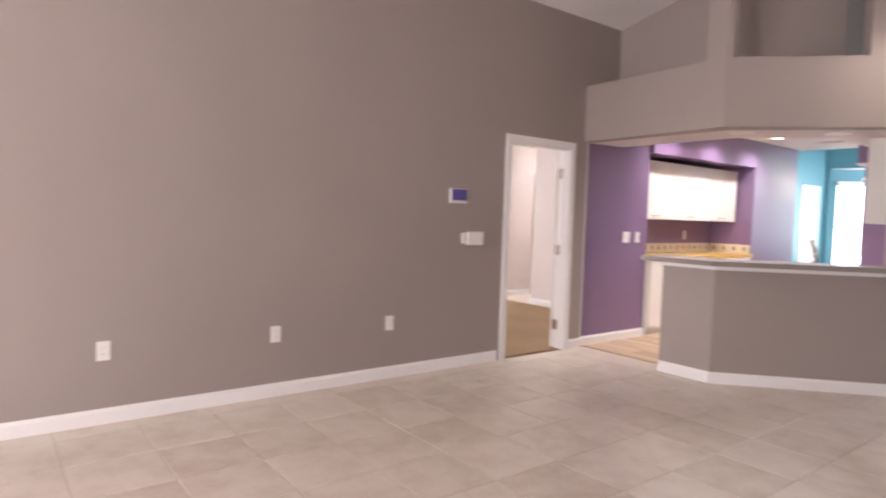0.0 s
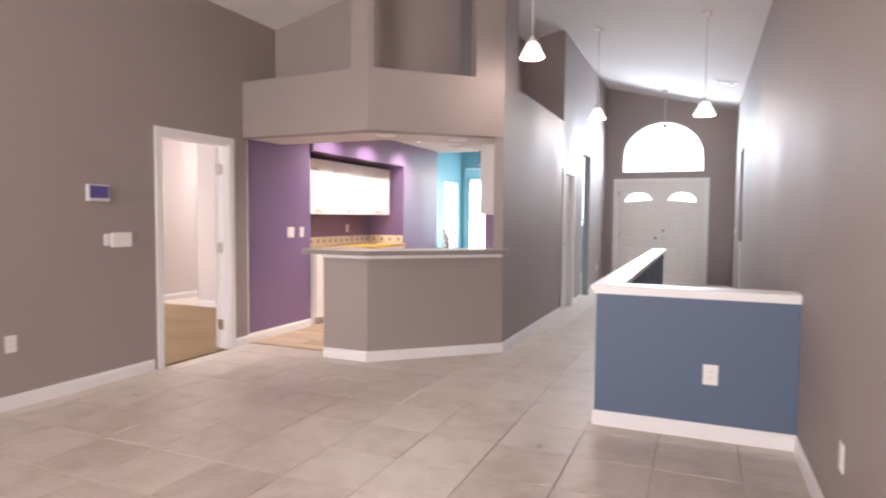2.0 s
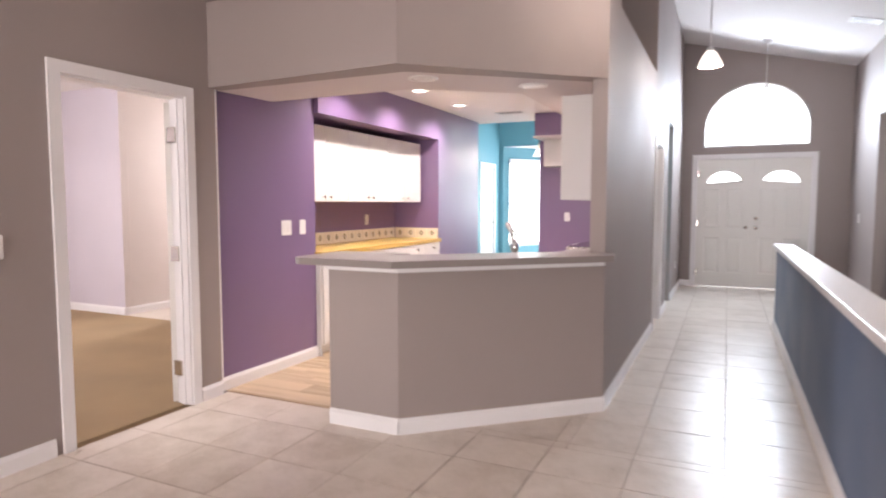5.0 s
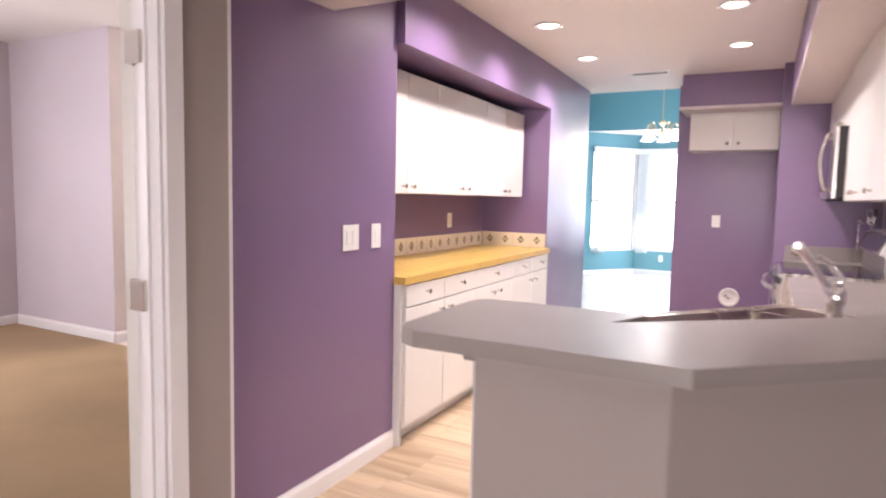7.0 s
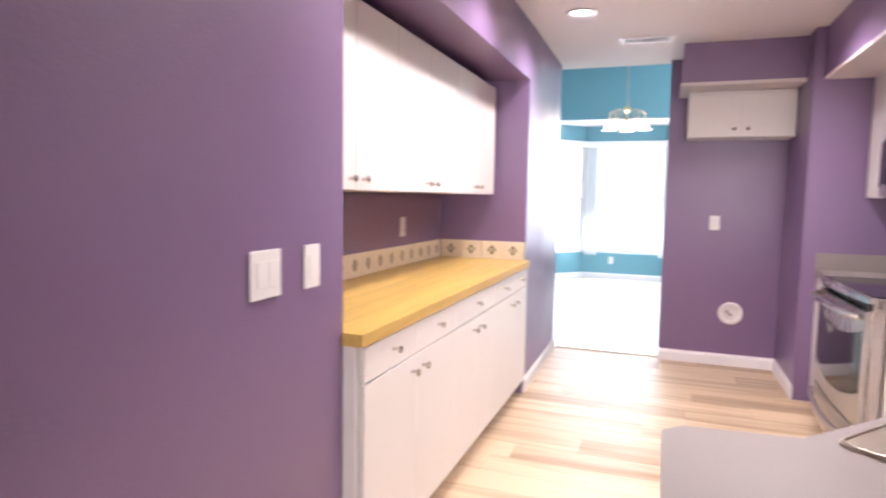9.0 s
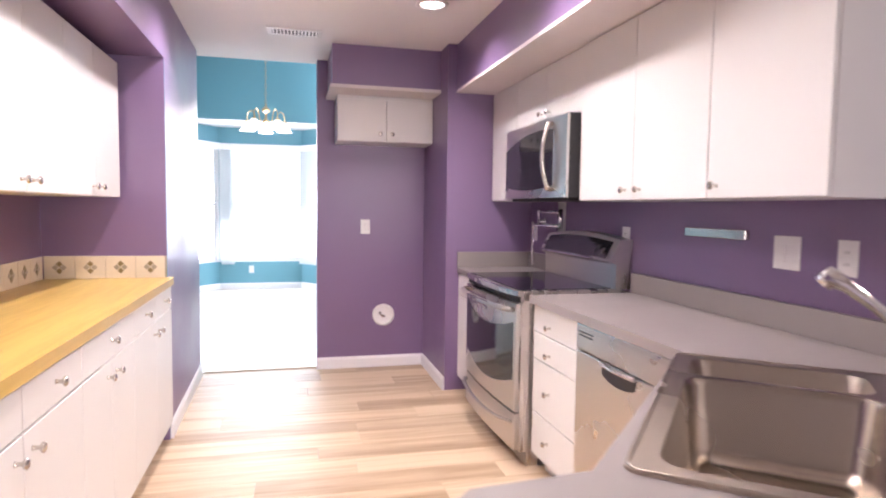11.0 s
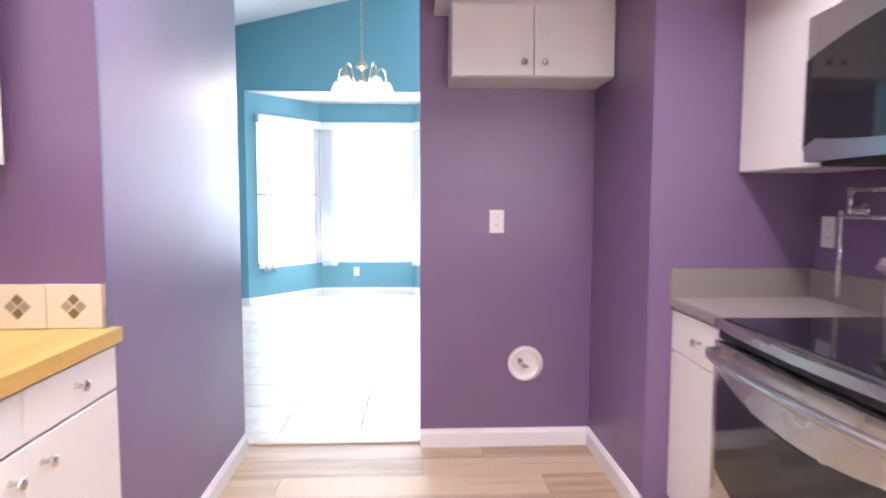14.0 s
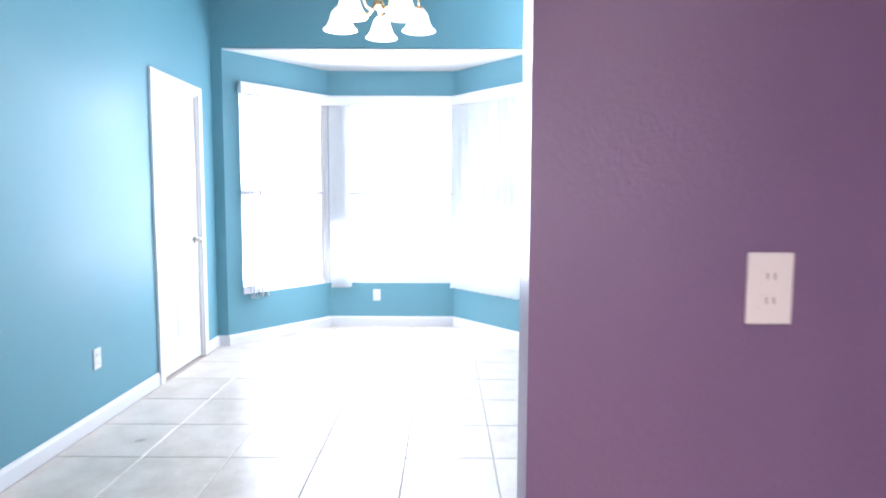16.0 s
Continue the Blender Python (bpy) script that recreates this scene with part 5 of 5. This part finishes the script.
ch = root("chandelier", pose(0.40, 12.85, 2.18), "brass five-arm chandelier with frosted bell shades", "chandelier")
zc = nook_vault(0.40) - 2.18
bm = bmesh.new()
add_lathe(bm, [(0.004, 0.08), (0.02, 0.09), (0.03, 0.115), (0.014, 0.14), (0.012, 0.2), (0.045, 0.22), (0.05, 0.235), (0.03, 0.26), (0.012, 0.27), (0.008, 0.3)], (0, 0, 0), 20)
done("stem", bm, BRASS, ch)
bm = bmesh.new()
for k in range(int((zc - 0.3) / 0.045)):
    z = 0.3 + k * 0.045
    a = 90 * (k % 2)
    pts = [(0.011 * math.cos(t) * (1 if not a else 0), 0.011 * math.cos(t) * (1 if a else 0), z + 0.025 + 0.026 * math.sin(t)) for t in [2 * math.pi * q / 10 for q in range(11)]]
    add_tube(bm, pts, 0.0028, 5)
add_lathe(bm, [(0.008, zc - 0.03), (0.06, zc - 0.02), (0.065, zc + 0.015), (0.01, zc + 0.016)], (0, 0, 0), 20)
done("chain", bm, BRASS, ch)
bma, bms, bmb = bmesh.new(), bmesh.new(), bmesh.new()
for k in range(5):
    a = 2 * math.pi * k / 5 + 0.35
    ux, uy = math.cos(a), math.sin(a)
    path = [(0.02, 0.12), (0.05, 0.07), (0.10, 0.08), (0.12, 0.14), (0.135, 0.20), (0.17, 0.23), (0.205, 0.205), (0.215, 0.15), (0.215, 0.12)]
    add_tube(bma, [(ux * r, uy * r, z) for r, z in path], 0.006, 8)
    add_lathe(bma, [(0.006, 0.125), (0.026, 0.118), (0.03, 0.10), (0.02, 0.095)], (ux * 0.215, uy * 0.215, 0), 16)
    add_lathe(bms, [(0.03, 0.105), (0.045, 0.085), (0.055, 0.05), (0.068, 0.02), (0.088, 0.0), (0.084, 0.0), (0.064, 0.022), (0.05, 0.05), (0.04, 0.083), (0.026, 0.102)], (ux * 0.215, uy * 0.215, 0), 24, cap=False)
    add_lathe(bmb, [(0.004, 0.015), (0.022, 0.03), (0.022, 0.05), (0.012, 0.085)], (ux * 0.215, uy * 0.215, 0), 14)
done("arm", bma, BRASS, ch)
done("shade", bms, FROST, ch)
done("bulb", bmb, BULB, ch)
lamp("chandelier_light", "POINT", pose(0.40, 12.85, 2.17), 30, (1.0, 0.9, 0.8), 0.2)

# ---- tile backsplash in the niche ----


def splash_tile(parent_m, shared={}):
    """A cream tile with a diamond of four small stone inlays; faces -y."""
    if not shared:
        bm = bmesh.new()
        add_box(bm, -0.0735, -0.009, 0.0, 0.0735, 0, 0.122, bev=0.002)
        a = done("splash_tile", bm, CREAMTILE)
        bm = bmesh.new()
        for i, (dx, dz) in enumerate(((0, 0.019), (0, -0.019), (0.019, 0), (-0.019, 0))):
            c, q = Vector((dx, 0.061 + dz)), 0.0165
            vs = [bm.verts.new((c.x + ox * q, -0.0105, c.y + oz * q)) for ox, oz in ((0, -1), (1, 0), (0, 1), (-1, 0))]
            vb = [bm.verts.new((c.x + ox * q, -0.008, c.y + oz * q)) for ox, oz in ((0, -1), (1, 0), (0, 1), (-1, 0))]
            f = bm.faces.new(vs)
            f.material_index = i // 2
            for k in range(4):
                bm.faces.new((vs[k], vs[(k + 1) % 4], vb[(k + 1) % 4], vb[k])).material_index = i // 2
        bmesh.ops.recalc_face_normals(bm, faces=bm.faces)
        b = done("inlay", bm, (DIAMOND, DIAMOND_LIGHT), a)
        shared["t"], shared["i"] = a.data, b.data
        return a
    a = new("splash_tile", shared["t"])
    b = new("inlay", shared["i"])
    b.parent = a
    return a


bsp = root("tile_backsplash", pose(0, 0, 0), "row of cream tiles with olive diamond inlays above the wood counter", "backsplash")
g1 = boxes("grout_bed", GROUT, [(-0.619, 6.86, 0.930, -0.615, 9.268, 1.051), (-0.61, 9.264, 0.930, -0.02, 9.269, 1.051)], bsp)
for i in range(16):
    t = splash_tile(None)
    t.parent = bsp
    t.matrix_basis = pose(-0.615, 6.93 + i * 0.149, 0.930, 0, 0, 90)
for i in range(4):
    t = splash_tile(None)
    t.parent = bsp
    t.matrix_basis = pose(-0.532 + i * 0.1495, 9.264, 0.930, 0, 0, 0)
boxes("edge_tile", DIAMOND_LIGHT, [(-0.009, 9.256, 0.930 + k * 0.041, -0.0005, 9.2635, 0.969 + k * 0.041) for k in range(3)], bsp)

# ---- floor pieces ----


def lay_tiles(parent, areas, ox, oy, size, near, mat):
    """Square tiles on a grid, clipped to the areas; whole ones near the walk are separate, the rest are joined."""
    g = 0.0025
    whole = bmesh.new()
    add_box(whole, -size / 2 + g, -size / 2 + g, -0.008, size / 2 - g, size / 2 - g, 0.0)
    bmesh.ops.bevel(whole, geom=[e for e in whole.edges if all(v.co.z > -0.001 for v in e.verts)], offset=0.003, segments=1, affect="EDGES")
    me = bpy.data.meshes.new("tile")
    whole.to_mesh(me)
    whole.free()
    me.materials.append(mat)
    rest = bmesh.new()
    count = 0
    for x0, y0, x1, y1 in areas:
        i0, i1 = math.floor((x0 - ox) / size), math.ceil((x1 - ox) / size)
        j0, j1 = math.floor((y0 - oy) / size), math.ceil((y1 - oy) / size)
        for i in range(i0, i1):
            for j in range(j0, j1):
                a, b, c, d = ox + i * size, oy + j * size, ox + (i + 1) * size, oy + (j + 1) * size
                ca, cb, cc, cd = max(a, x0), max(b, y0), min(c, x1), min(d, y1)
                if cc - ca < 0.02 or cd - cb < 0.02:
                    continue
                if cc - ca > size - 0.001 and cd - cb > size - 0.001 and count < 290 and near(a, b):
                    t = new("tile", me)
                    t.parent = parent
                    t.matrix_basis = pose((a + c) / 2, (b + d) / 2, random.uniform(-0.0005, 0.0005), random.uniform(-0.06, 0.06), random.uniform(-0.06, 0.06), random.choice((0, 90, 180, 270)))
                    count += 1
                else:
                    add_box(rest, ca + g, cb + g, -0.008, cc - g, cd - g, 0.0)
    if len(rest.faces):
        tagged(done("edge_tiles", rest, mat, parent), "beige floor tiles", "", "", "stuff")
    else:
        rest.free()


lay_tiles(floor_hall, [(0, -3.2, 5.0, 5.75), (2.45, 5.75, 5.0, 13.31), (1.2, 5.75, 2.45, 6.6)], 2.81 - 0.44 * 6, 5.83 - 0.44 * 12, 0.44, lambda x, y: y > 0.6, TILE)
lay_tiles(floor_nook, [(-1.25, 10.72, 2.45, 15.84)], 0.1, 12.65, 0.445, lambda x, y: x < 1.6, TILE)
# laminate planks across the kitchen
row = 0
y = 5.755
while y < 10.70:
    w = min(0.19, 10.715 - y)
    x = -0.6 - random.uniform(0.1, 1.1)
    lim = 1.19 if y < 6.5 else 2.44
    while x < lim:
        x1 = min(x + 1.21, lim)
        xa = max(x, -0.62)
        if x1 - xa > 0.05:
            bm = bmesh.new()
            add_box(bm, 0.0006, 0.0006, -0.0065, x1 - xa - 0.0006, w - 0.0006, -0.0005, bev=0.0012)
            p = done("plank", bm, PLANK, floor_kitchen, pose(xa, y, 0))
        x += 1.21
    y += w
    row += 1
structure(boxes("threshold_strip", PLANK, [(0.0, 10.695, -0.001, 0.886, 10.735, 0.008)], bev=0.003), "wooden threshold strip at the nook", "trim")
structure(boxes("threshold_bar", PLANK, [(0.0, 5.735, -0.001, 0.96, 5.77, 0.007)], bev=0.003), "wooden threshold strip at the kitchen", "trim")
